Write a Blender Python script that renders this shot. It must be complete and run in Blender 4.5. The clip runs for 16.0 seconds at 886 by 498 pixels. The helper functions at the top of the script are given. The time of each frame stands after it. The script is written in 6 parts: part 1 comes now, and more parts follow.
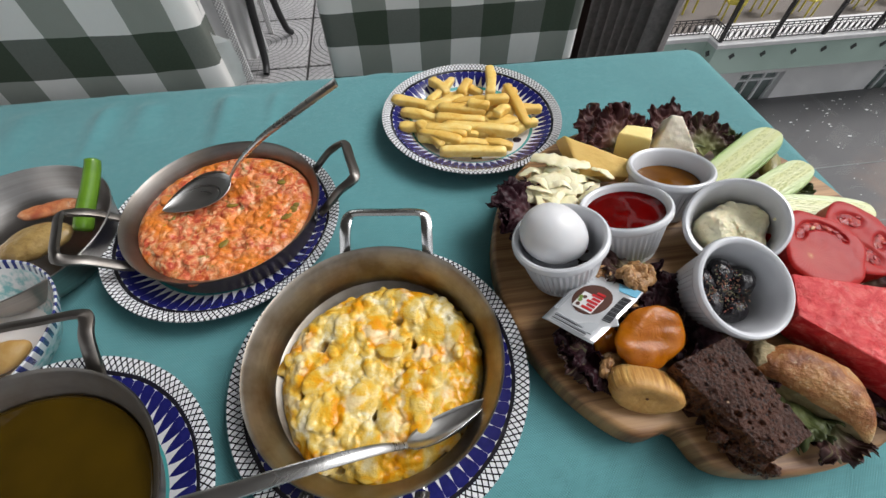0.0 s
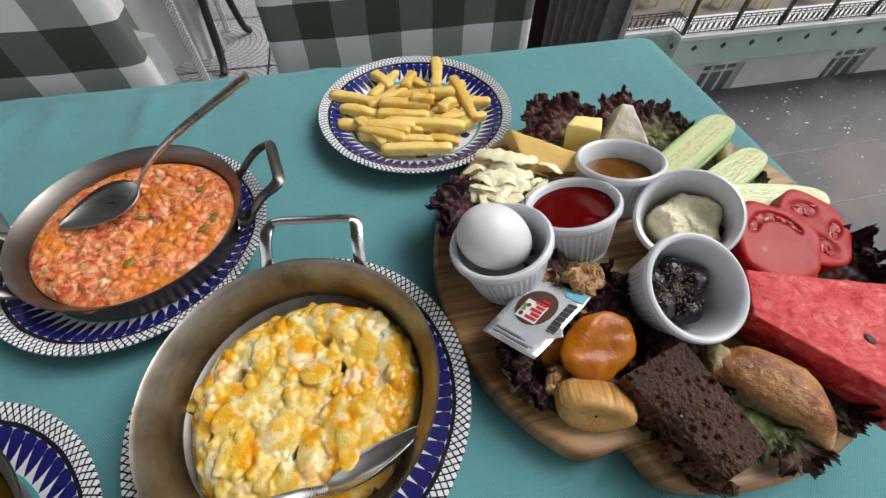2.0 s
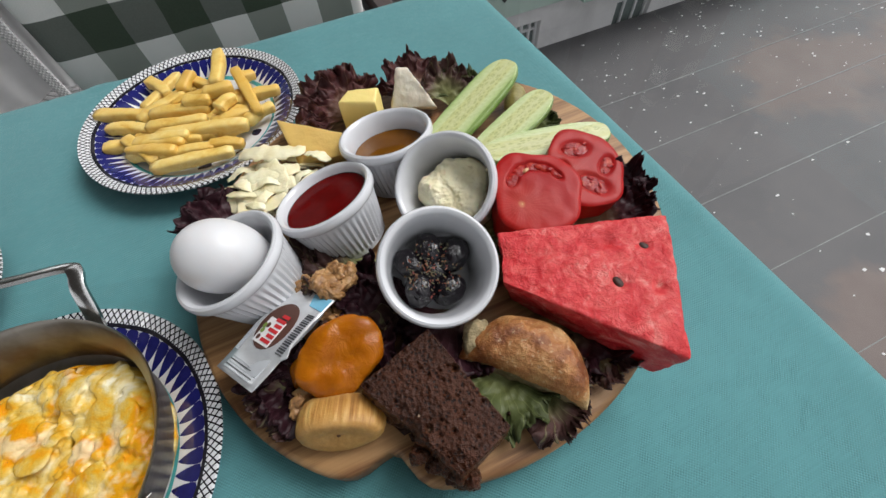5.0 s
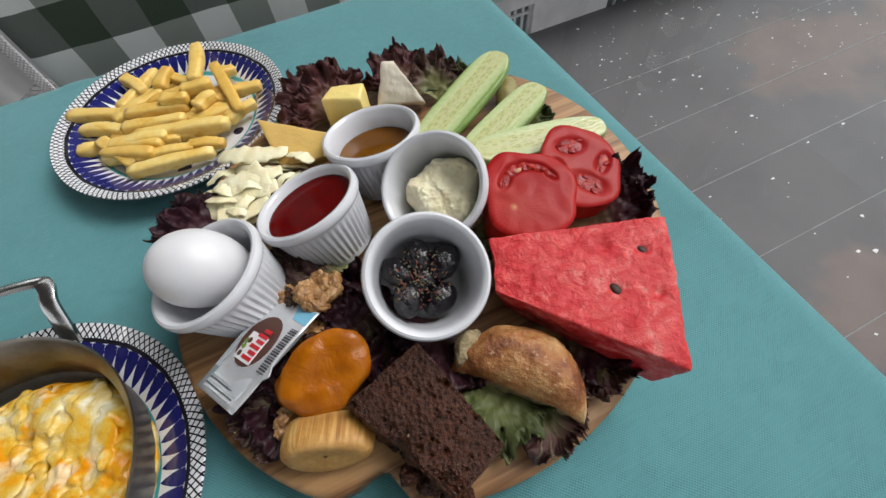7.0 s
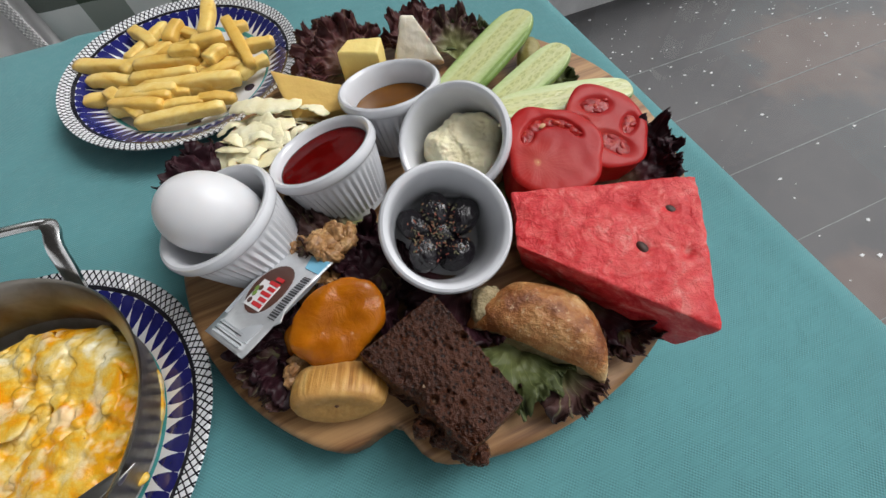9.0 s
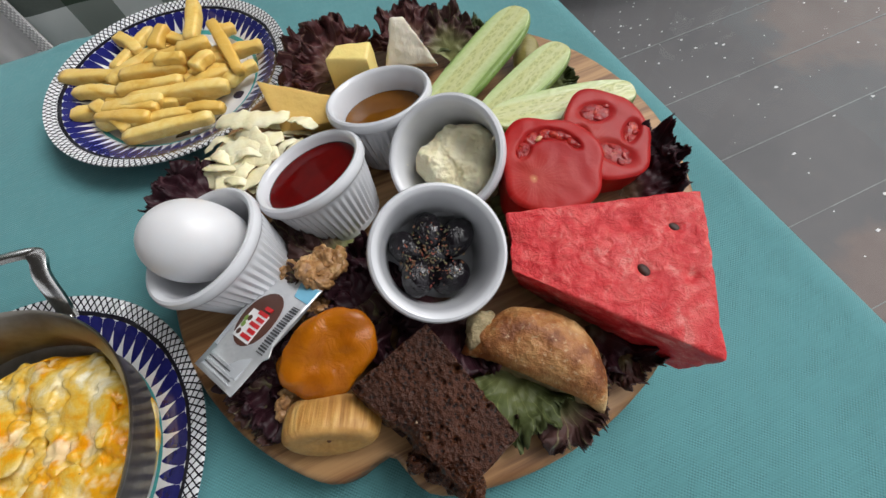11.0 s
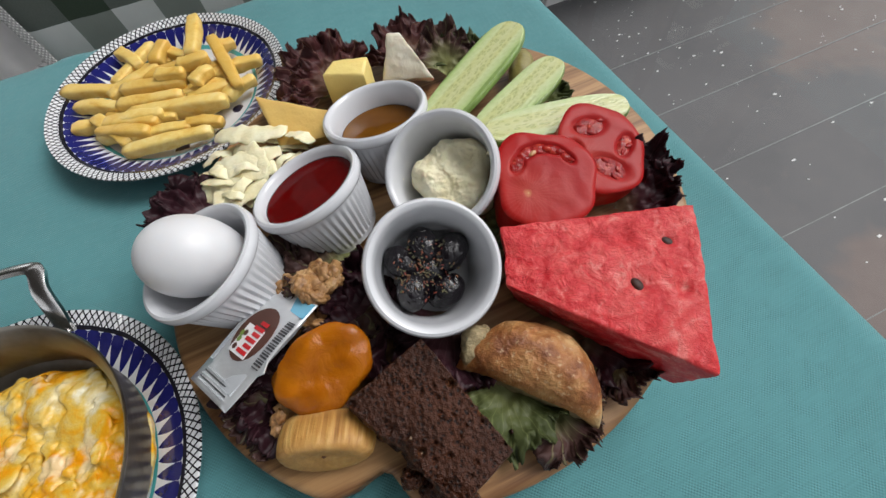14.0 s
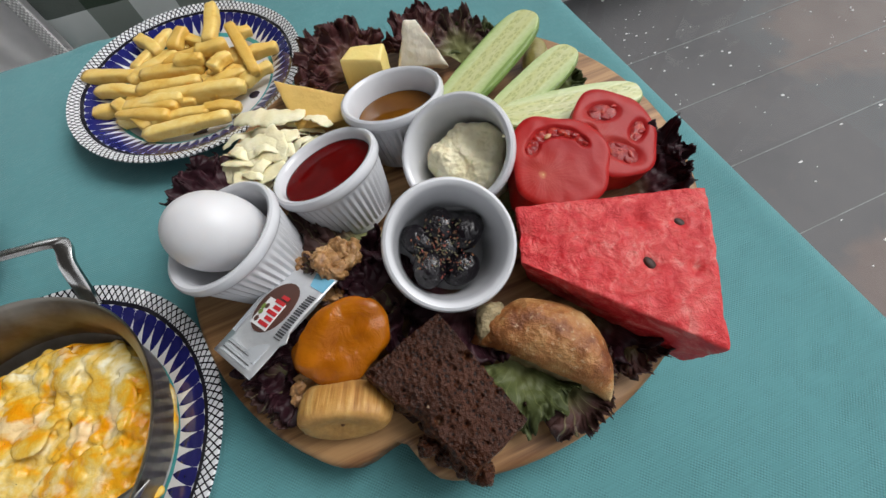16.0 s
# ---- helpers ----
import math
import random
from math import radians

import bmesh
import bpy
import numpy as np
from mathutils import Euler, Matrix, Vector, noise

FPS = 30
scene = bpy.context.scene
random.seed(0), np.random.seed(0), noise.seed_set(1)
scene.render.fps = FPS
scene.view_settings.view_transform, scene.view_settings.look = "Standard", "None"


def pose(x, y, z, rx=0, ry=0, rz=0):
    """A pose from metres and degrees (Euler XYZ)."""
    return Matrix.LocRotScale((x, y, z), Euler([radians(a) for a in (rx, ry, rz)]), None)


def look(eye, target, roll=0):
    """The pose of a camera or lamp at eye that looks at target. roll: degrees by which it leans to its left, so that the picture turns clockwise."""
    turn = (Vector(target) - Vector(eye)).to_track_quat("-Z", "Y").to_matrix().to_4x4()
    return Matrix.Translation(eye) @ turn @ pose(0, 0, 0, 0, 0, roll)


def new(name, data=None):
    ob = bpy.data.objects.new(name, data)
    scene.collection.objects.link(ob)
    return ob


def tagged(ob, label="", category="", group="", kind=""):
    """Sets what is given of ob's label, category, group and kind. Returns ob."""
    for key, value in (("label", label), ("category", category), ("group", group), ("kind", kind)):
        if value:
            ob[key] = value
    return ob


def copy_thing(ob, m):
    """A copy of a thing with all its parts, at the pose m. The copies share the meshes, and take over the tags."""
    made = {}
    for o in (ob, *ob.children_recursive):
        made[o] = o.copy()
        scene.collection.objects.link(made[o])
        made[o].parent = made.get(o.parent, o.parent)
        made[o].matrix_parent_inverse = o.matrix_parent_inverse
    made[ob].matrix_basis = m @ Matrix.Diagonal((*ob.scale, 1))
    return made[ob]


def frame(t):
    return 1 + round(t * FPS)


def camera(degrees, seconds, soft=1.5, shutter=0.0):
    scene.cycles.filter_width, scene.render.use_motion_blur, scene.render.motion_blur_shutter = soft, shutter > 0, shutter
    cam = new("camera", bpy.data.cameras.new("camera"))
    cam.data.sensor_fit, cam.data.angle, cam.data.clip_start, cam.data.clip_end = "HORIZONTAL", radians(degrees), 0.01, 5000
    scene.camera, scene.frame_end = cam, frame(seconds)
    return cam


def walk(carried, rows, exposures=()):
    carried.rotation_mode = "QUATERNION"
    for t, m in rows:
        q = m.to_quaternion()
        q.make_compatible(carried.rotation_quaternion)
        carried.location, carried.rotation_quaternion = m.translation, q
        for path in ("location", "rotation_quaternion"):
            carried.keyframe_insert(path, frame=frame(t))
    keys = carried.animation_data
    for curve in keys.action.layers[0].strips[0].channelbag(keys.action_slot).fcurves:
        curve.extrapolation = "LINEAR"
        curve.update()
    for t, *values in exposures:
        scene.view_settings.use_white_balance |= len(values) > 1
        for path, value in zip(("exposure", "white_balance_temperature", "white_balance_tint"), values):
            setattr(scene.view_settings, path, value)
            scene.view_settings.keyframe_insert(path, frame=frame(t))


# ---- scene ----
cam = camera(95.3, 16.0)
PATH = [
    (0.0, -0.1638, 0.1710, 1.0276, 36.37, 0.21, -8.21),
    (0.5, -0.1385, 0.1909, 1.0152, 36.68, -0.15, -10.70),
    (1.0, -0.1344, 0.1904, 1.0149, 36.77, -0.39, -11.27),
    (1.5, -0.1320, 0.1906, 1.0131, 36.69, -0.44, -11.43),
    (2.0, -0.1301, 0.1866, 1.0097, 36.07, -0.64, -11.87),
    (2.5, -0.1022, 0.1642, 1.0136, 34.49, -0.29, -14.76),
    (3.0, -0.0491, 0.1462, 1.0057, 33.26, 0.72, -19.37),
    (3.5, -0.0224, 0.1498, 0.9982, 32.56, 2.07, -22.09),
    (4.0, -0.0154, 0.1489, 0.9990, 32.98, 2.39, -22.65),
    (4.5, -0.0090, 0.1556, 0.9949, 32.98, 2.49, -23.56),
    (4.7, 0.0004, 0.1661, 0.9933, 32.71, 2.66, -24.05),
    (6.8, 0.0128, 0.1836, 0.9964, 31.08, 2.39, -26.12),
    (7.0, 0.0141, 0.1835, 0.9895, 30.62, 2.90, -25.83),
    (7.5, 0.0012, 0.1811, 0.9733, 29.87, 1.46, -24.27),
    (8.0, 0.0080, 0.1781, 0.9754, 29.60, 2.27, -24.53),
    (8.5, 0.0041, 0.1767, 0.9715, 29.21, 2.48, -24.14),
    (9.0, 0.0003, 0.1761, 0.9736, 29.33, 2.11, -23.99),
    (9.5, 0.0123, 0.1802, 0.9766, 29.14, 2.64, -24.98),
    (11.8, 0.0188, 0.1942, 0.9752, 26.21, 3.77, -24.44),
    (12.0, 0.0200, 0.1925, 0.9744, 26.63, 3.85, -24.51),
    (12.5, 0.0194, 0.1924, 0.9755, 27.23, 3.89, -24.63),
    (13.0, 0.0195, 0.1893, 0.9810, 27.60, 3.77, -24.78),
    (13.5, 0.0141, 0.1810, 0.9854, 27.92, 3.72, -24.76),
    (14.0, 0.0196, 0.1934, 0.9789, 27.89, 3.79, -24.66),
    (14.5, 0.0104, 0.1923, 0.9714, 27.86, 3.63, -24.13),
    (15.0, 0.0125, 0.1910, 0.9755, 27.90, 3.60, -24.24),
    (15.5, 0.0165, 0.1926, 0.9760, 27.56, 3.98, -24.27),
    (16.0, 0.0091, 0.1860, 0.9792, 27.70, 3.83, -23.78),
]
walk(cam, [(t, pose(x, y, z, rx, ry, rz)) for t, x, y, z, rx, ry, rz in PATH],
     [(0.0, -0.08), (1.5, -0.08), (3.0, -0.17), (4.5, -0.19), (9.0, -0.26), (16.0, -0.28)])

# ---- world and light ----
world = bpy.data.worlds.new("overcast")
scene.world = world
world.use_nodes = True
wn, wl = world.node_tree.nodes, world.node_tree.links
sky = wn.new("ShaderNodeTexSky")
sky.sky_type, sky.sun_disc = "NISHITA", False
sky.sun_elevation, sky.sun_rotation = radians(50), radians(82)
sky.dust_density, sky.air_density = 4.0, 1.0
pale = wn.new("ShaderNodeHueSaturation")
pale.inputs["Saturation"].default_value = 0.25
wl.new(sky.outputs["Color"], pale.inputs["Color"])
wl.new(pale.outputs["Color"], wn["Background"].inputs["Color"])
wn["Background"].inputs["Strength"].default_value = 0.15

sun_data = bpy.data.lights.new("sun", "SUN")
sun_data.energy, sun_data.angle, sun_data.color = 2.1, radians(30), (0.98, 0.98, 1.0)
sun_ob = new("sun", sun_data)
sun_ob.matrix_world = look((6.5, 0.9, 8), (0, 0, 0))


def window_light(name, eye, target, wide, high, watts):
    data = bpy.data.lights.new(name, "AREA")
    data.shape, data.size, data.size_y, data.energy, data.color = "RECTANGLE", wide, high, watts, (0.96, 0.98, 1.0)
    ob = new(name, data)
    ob.matrix_world = look(eye, target)
    return ob


# daylight in the upper part of the glazing beside the table
window_light("window_daylight", (0.53, 0.6, 2.0), (-0.6, 0.6, 1.45), 5.0, 1.3, 17)
# added fill lamps with no window behind them: far end, south and west
window_light("far_fill", (-1.6, 5.0, 2.0), (-1.0, 3.0, 1.55), 4.0, 1.3, 34)
window_light("south_fill", (-1.8, -2.75, 1.9), (-1.2, 1.0, 0.7), 4.0, 1.4, 3.0)
window_light("west_fill", (-3.25, -0.7, 2.0), (-0.8, 0.9, 0.7), 4.0, 1.5, 15)

scene.view_settings.exposure = 0.0

# ---- building helpers ----
TOP = 0.75          # table top
BOARD = 0.772       # upper face of the serving board


def mesh_of(name, bm, material, smooth=True):
    me = bpy.data.meshes.new(name)
    bm.normal_update()
    bm.to_mesh(me)
    bm.free()
    if smooth:
        me.shade_smooth()
        if smooth != "all":
            me.set_sharp_from_angle(angle=radians(40))
    me.materials.append(material)
    return me


def part(name, bm, material, parent, label="", smooth=True):
    ob = new(name, mesh_of(name, bm, material, smooth))
    ob.parent = parent
    return tagged(ob, label)


def thing(name, label, category, m=None, group="", kind=""):
    ob = new(name)
    ob.empty_display_size = 0.02
    if m is not None:
        ob.matrix_basis = m
    return tagged(ob, label, category, group, kind)


def single(name, bm, material, label, category, m=None, group="", kind="", smooth=True):
    ob = new(name, mesh_of(name, bm, material, smooth))
    if m is not None:
        ob.matrix_basis = m
    return tagged(ob, label, category, group, kind)


def lathe(profile, seg=64, flute=None):
    """Turn (r, z) points about z. flute(i, angle, r, z) may change r."""
    bm = bmesh.new()
    rings = []
    for i, (r, z) in enumerate(profile):
        if r < 1e-6:
            rings.append([bm.verts.new((0, 0, z))])
            continue
        ring = []
        for k in range(seg):
            a = 2 * math.pi * k / seg
            q = flute(i, a, r, z) if flute else r
            ring.append(bm.verts.new((q * math.cos(a), q * math.sin(a), z)))
        rings.append(ring)
    for a, b in zip(rings, rings[1:]):
        if len(a) == 1 and len(b) == 1:
            continue
        for k in range(seg):
            j = (k + 1) % seg
            if len(a) == 1:
                bm.faces.new((a[0], b[j], b[k]))
            elif len(b) == 1:
                bm.faces.new((a[k], a[j], b[0]))
            else:
                bm.faces.new((a[k], a[j], b[j], b[k]))
    bmesh.ops.recalc_face_normals(bm, faces=bm.faces)
    return bm


def box(sx, sy, sz, bevel=0.0, seg=2, at=(0, 0, 0)):
    bm = bmesh.new()
    bmesh.ops.create_cube(bm, size=1, matrix=Matrix.Translation(at) @ Matrix.Diagonal((sx, sy, sz, 1)))
    if bevel:
        bmesh.ops.bevel(bm, geom=bm.edges[:], offset=bevel, segments=seg, profile=0.6, affect="EDGES")
    return bm


def prism(outline, z0, z1, bevel=0.0, seg=3):
    """A slab with the outline (x, y) from z0 up to z1."""
    bm = bmesh.new()
    base = bm.faces.new([bm.verts.new((x, y, z0)) for x, y in outline])
    up = bmesh.ops.extrude_face_region(bm, geom=[base])
    bmesh.ops.translate(bm, vec=(0, 0, z1 - z0), verts=[v for v in up["geom"] if isinstance(v, bmesh.types.BMVert)])
    bmesh.ops.recalc_face_normals(bm, faces=bm.faces)
    if bevel:
        rim = [e for e in bm.edges if abs(e.verts[0].co.z - e.verts[1].co.z) < 1e-6]
        bmesh.ops.bevel(bm, geom=rim, offset=bevel, segments=seg, profile=0.5, affect="EDGES")
    return bm


def spline(points, n=8):
    """A smooth line through the points (Catmull-Rom)."""
    p = [Vector(q) for q in points]
    p = [2 * p[0] - p[1]] + p + [2 * p[-1] - p[-2]]
    out = []
    for a, b, c, d in zip(p, p[1:], p[2:], p[3:]):
        for k in range(n):
            t = k / n
            out.append(0.5 * (2 * b + (c - a) * t + (2 * a - 5 * b + 4 * c - d) * t * t + (3 * b - a - 3 * c + d) * t ** 3))
    out.append(p[-2])
    return out


def sweep(points, size, seg=10, flat=1.0, up=(0, 0, 1), power=1.0):
    """A bar along the points. size: half width, a number or one a point; flat: thickness over width; power < 1 squares the section."""
    bm = bmesh.new()
    pts = [Vector(q) for q in points]
    rings = []
    side = None
    for i, q in enumerate(pts):
        way = (pts[min(i + 1, len(pts) - 1)] - pts[max(i - 1, 0)]).normalized()
        s = way.cross(Vector(up))
        if s.length < 0.05:
            s = side or way.orthogonal()
        s.normalize()
        side = s
        n = s.cross(way).normalized()
        w = size[i] if hasattr(size, "__len__") else size
        fl = flat[i] if hasattr(flat, "__len__") else flat
        ring = []
        for k in range(seg):
            a = 2 * math.pi * (k + 0.5) / seg
            c, d = math.cos(a), math.sin(a)
            c = math.copysign(abs(c) ** power, c)
            d = math.copysign(abs(d) ** power, d)
            ring.append(bm.verts.new(q + s * c * w + n * d * w * fl))
        rings.append(ring)
    for a, b in zip(rings, rings[1:]):
        for k in range(seg):
            bm.faces.new((a[k], a[(k + 1) % seg], b[(k + 1) % seg], b[k]))
    bm.faces.new(rings[0][::-1])
    bm.faces.new(rings[-1])
    bmesh.ops.recalc_face_normals(bm, faces=bm.faces)
    return bm


def lumpy(rx, ry, rz, sub=4, rough=0.15, scale=40.0, seed=0, ridged=0.0):
    """A rounded lump with an uneven surface."""
    bm = bmesh.new()
    bmesh.ops.create_icosphere(bm, subdivisions=sub, radius=1)
    off = Vector((seed * 7.3, seed * 3.1, seed * 1.7))
    for v in bm.verts:
        d = v.co.copy()
        q = Vector((d.x * rx, d.y * ry, d.z * rz))
        n1 = noise.noise(q * scale + off)
        n2 = noise.noise(q * scale * 2.7 + off)
        k = 1 + rough * (n1 + 0.5 * n2)
        if ridged:
            k += ridged * (abs(noise.noise(q * scale * 1.6 + off * 2)) * 2 - 0.5)
        v.co = q * k
    return bm


def join(bms):
    """Several bmeshes of one piece as one."""
    out = bmesh.new()
    for b in bms:
        me = bpy.data.meshes.new("tmp")
        b.to_mesh(me)
        b.free()
        out.from_mesh(me)
        bpy.data.meshes.remove(me)
    return out


def moved(bm, m):
    bm.transform(m)
    return bm


# ---- materials ----
class Mat:
    """A node material under construction."""

    def __init__(self, name, rough=0.5, metal=0.0, spec=0.5):
        self.m = bpy.data.materials.new(name)
        self.m.use_nodes = True
        self.t = self.m.node_tree
        self.b = self.t.nodes["Principled BSDF"]
        self.b.inputs["Roughness"].default_value = rough
        self.b.inputs["Metallic"].default_value = metal
        self.b.inputs["Specular IOR Level"].default_value = spec
        self.co = self.node("ShaderNodeTexCoord").outputs["Object"]

    def node(self, kind, **props):
        n = self.t.nodes.new(kind)
        for k, v in props.items():
            n.inputs[k.replace("_", " ")].default_value = v
        return n

    def link(self, a, b):
        self.t.links.new(a, b)

    def noise(self, scale, detail=3.0, rough=0.55, vec=None, dist=0.0):
        n = self.node("ShaderNodeTexNoise", Scale=scale, Detail=detail, Roughness=rough, Distortion=dist)
        self.link(vec or self.co, n.inputs["Vector"])
        return n.outputs["Fac"]

    def voronoi(self, scale, out="Distance", feature="F1", vec=None, random=1.0):
        n = self.node("ShaderNodeTexVoronoi", Scale=scale, Randomness=random)
        n.feature = feature
        self.link(vec or self.co, n.inputs["Vector"])
        return n.outputs[out]

    def math(self, op, a, b=None, c=None):
        n = self.t.nodes.new("ShaderNodeMath")
        n.operation = op
        for i, x in enumerate((a, b, c)):
            if x is None:
                continue
            if hasattr(x, "node"):
                self.link(x, n.inputs[i])
            else:
                n.inputs[i].default_value = x
        return n.outputs[0]

    def ramp(self, fac, *stops):
        n = self.t.nodes.new("ShaderNodeValToRGB")
        e = n.color_ramp.elements
        while len(e) < len(stops):
            e.new(0.5)
        for el, (p, c) in zip(e, stops):
            el.position = p
            el.color = (*c, 1) if hasattr(c, "__len__") else (c, c, c, 1)
        self.link(fac, n.inputs["Fac"])
        return n.outputs["Color"]

    def mix(self, fac, a, b, blend="MIX"):
        n = self.t.nodes.new("ShaderNodeMix")
        n.data_type, n.blend_type = "RGBA", blend
        for x, i in ((fac, 0), (a, 6), (b, 7)):
            if hasattr(x, "node"):
                self.link(x, n.inputs[i])
            elif i == 0:
                n.inputs[0].default_value = x
            else:
                n.inputs[i].default_value = (*x, 1)
        return n.outputs[2]

    def xyz(self, vec=None):
        n = self.t.nodes.new("ShaderNodeSeparateXYZ")
        self.link(vec or self.co, n.inputs[0])
        return n.outputs

    def stretch(self, sx, sy, sz, turn=(0, 0, 0)):
        n = self.t.nodes.new("ShaderNodeMapping")
        n.inputs["Scale"].default_value = (sx, sy, sz)
        n.inputs["Rotation"].default_value = [radians(a) for a in turn]
        self.link(self.co, n.inputs["Vector"])
        return n.outputs[0]

    def uv(self):
        return self.node("ShaderNodeTexCoord").outputs["UV"]

    def random(self):
        return self.node("ShaderNodeObjectInfo").outputs["Random"]

    def color(self, c):
        if hasattr(c, "node"):
            self.link(c, self.b.inputs["Base Color"])
        else:
            self.b.inputs["Base Color"].default_value = (*c, 1)
        return self

    def rough(self, r):
        if hasattr(r, "node"):
            self.link(r, self.b.inputs["Roughness"])
        else:
            self.b.inputs["Roughness"].default_value = r
        return self

    def bump(self, h, dist=0.001, strength=1.0):
        n = self.node("ShaderNodeBump", Distance=dist, Strength=strength)
        self.link(h, n.inputs["Height"])
        old = self.b.inputs["Normal"].links
        if old:
            self.link(old[0].from_socket, n.inputs["Normal"])
        self.link(n.outputs[0], self.b.inputs["Normal"])
        return self

    def sss(self, weight, radius=(0.01, 0.005, 0.003), scale=0.3):
        self.b.inputs["Subsurface Weight"].default_value = weight
        self.b.inputs["Subsurface Radius"].default_value = radius
        self.b.inputs["Subsurface Scale"].default_value = scale
        return self

    def coat(self, w, rough=0.1):
        self.b.inputs["Coat Weight"].default_value = w
        self.b.inputs["Coat Roughness"].default_value = rough
        return self


def simple(name, c, rough=0.5, metal=0.0, vary=0.12, scale=30.0, bump=0.0, bscale=200.0):
    m = Mat(name, rough, metal)
    dark = tuple(x * (1 - vary) for x in c)
    light = tuple(min(1, x * (1 + vary)) for x in c)
    m.color(m.ramp(m.noise(scale), (0.3, dark), (0.7, light)))
    if bump:
        m.bump(m.noise(bscale), bump)
    return m.m

def make_cloth(name, base, weave=1100.0):
    m = Mat(name, 0.85, spec=0.2)
    x, y, z = m.xyz()
    wx = m.math("SINE", m.math("MULTIPLY", x, weave * 2 * math.pi / 1.0))
    wy = m.math("SINE", m.math("MULTIPLY", y, weave * 2 * math.pi / 1.0))
    w = m.math("MULTIPLY", m.math("MULTIPLY", wx, wy), m.ramp(m.noise(170.0, 3), (0.35, 0.15), (0.65, 1.0)))
    thread = m.math("ADD", m.noise(9.0, 4), m.math("MULTIPLY", m.noise(1.0, 2, vec=m.stretch(60, 900, 60)), 0.6))
    c = m.ramp(thread, (0.5, tuple(v * 0.86 for v in base)), (1.0, tuple(v * 1.12 for v in base)))
    c = m.mix(m.math("MULTIPLY_ADD", w, 0.42, 0.30), c, tuple(v * 0.55 for v in base))
    m.color(c)
    m.bump(w, 0.0004, 0.6)
    m.bump(m.noise(25.0, 3), 0.002, 0.5)
    m.b.inputs["Sheen Weight"].default_value = 0.15
    return m.m


teal_cloth = make_cloth("teal_cloth", (0.106, 0.292, 0.308), 560.0)


def make_wood(name, a, b, along=(3, 60, 60), turn=(0, 0, 0), rough=0.5):
    m = Mat(name, rough)
    v = m.stretch(*along, turn)
    g = m.noise(1.0, 5, 0.6, v, 0.6)
    fine = m.noise(6.0, 3, 0.6, v)
    c = m.ramp(g, (0.38, a), (0.62, b))
    c = m.mix(m.math("MULTIPLY", fine, 0.35), c, tuple(x * 0.6 for x in a))
    m.color(c)
    m.bump(fine, 0.0003, 0.5)
    return m


def make_plate():
    """Glazed plate: netted border, blue petals on white, a turquoise ring and a flowered middle."""
    m = Mat("painted_glaze", 0.16)
    x, y, z = m.xyz()
    r = m.math("POWER", m.math("ADD", m.math("MULTIPLY", x, x), m.math("MULTIPLY", y, y)), 0.5)
    th = m.math("DIVIDE", m.math("ARCTAN2", y, x), 2 * math.pi)
    wob = m.math("MULTIPLY", m.math("SUBTRACT", m.noise(60.0), 0.5), 0.0016)
    r = m.math("ADD", r, wob)
    R = PLATE_R
    white, blue, black, teal = (0.74, 0.75, 0.76), (0.008, 0.010, 0.10), (0.012, 0.012, 0.02), (0.08, 0.38, 0.38)

    def tri(n, shift):
        f = m.math("FRACT", m.math("ADD", m.math("MULTIPLY", th, n), shift))
        return m.math("ABSOLUTE", m.math("MULTIPLY_ADD", f, 2.0, -1.0))

    # petals: blue between r1 and r2, narrowing inwards
    r1, r2 = 0.70 * R, 0.888 * R
    k = m.math("DIVIDE", m.math("SUBTRACT", r, r1), r2 - r1)
    w = m.ramp(k, (0.0, 0.0), (0.2, 0.48), (0.45, 0.80), (0.72, 1.0), (0.94, 0.97), (1.0, 0.35))
    petal = m.math("LESS_THAN", tri(64, 0.0), w)
    petal = m.math("MULTIPLY", petal, m.math("LESS_THAN", k, 1.0))
    inner = m.math("GREATER_THAN", k, 0.0)
    petal = m.math("MULTIPLY", petal, inner)
    shade = m.mix(m.noise(150.0), (0.006, 0.007, 0.075), (0.02, 0.022, 0.18))
    col = m.mix(petal, white, shade)
    # netted border
    s = m.math("DIVIDE", m.math("SUBTRACT", r, 0.90 * R), 0.1 * R)
    s = m.math("MULTIPLY", s, 1.7)
    n1 = tri(140, s)
    n2 = tri(140, m.math("MULTIPLY", s, -1.0))
    net = m.math("MAXIMUM", n1, n2)
    net = m.math("GREATER_THAN", net, 0.76)
    edge = m.math("GREATER_THAN", r, 0.90 * R)
    col = m.mix(edge, col, m.mix(net, white, black))
    ringa = m.math("LESS_THAN", m.math("ABSOLUTE", m.math("SUBTRACT", r, 0.897 * R)), 0.0012)
    col = m.mix(ringa, col, black)
    ringt = m.math("LESS_THAN", m.math("ABSOLUTE", m.math("SUBTRACT", r, 0.685 * R)), 0.0016)
    col = m.mix(ringt, col, teal)
    # flowers in the middle
    v = m.node("ShaderNodeTexVoronoi", Scale=52.0, Randomness=0.8)
    m.link(m.co, v.inputs["Vector"])
    dot = m.math("LESS_THAN", v.outputs["Distance"], 0.30)
    band = m.math("MULTIPLY", m.math("LESS_THAN", r, 0.62 * R), m.math("GREATER_THAN", r, 0.40 * R))
    col = m.mix(m.math("MULTIPLY", dot, band), col, (0.02, 0.02, 0.06))
    m.color(col)
    m.coat(0.5, 0.05)
    return m.m


PLATE_R = 0.096
plate_glaze = make_plate()
m = Mat("white_porcelain", 0.22)
m.color(m.ramp(m.noise(20.0), (0.3, (0.56, 0.57, 0.595)), (0.7, (0.61, 0.62, 0.64))))
m.bump(m.noise(90.0), 0.0003, 0.3)
m.coat(0.4, 0.08)
porcelain = m.m


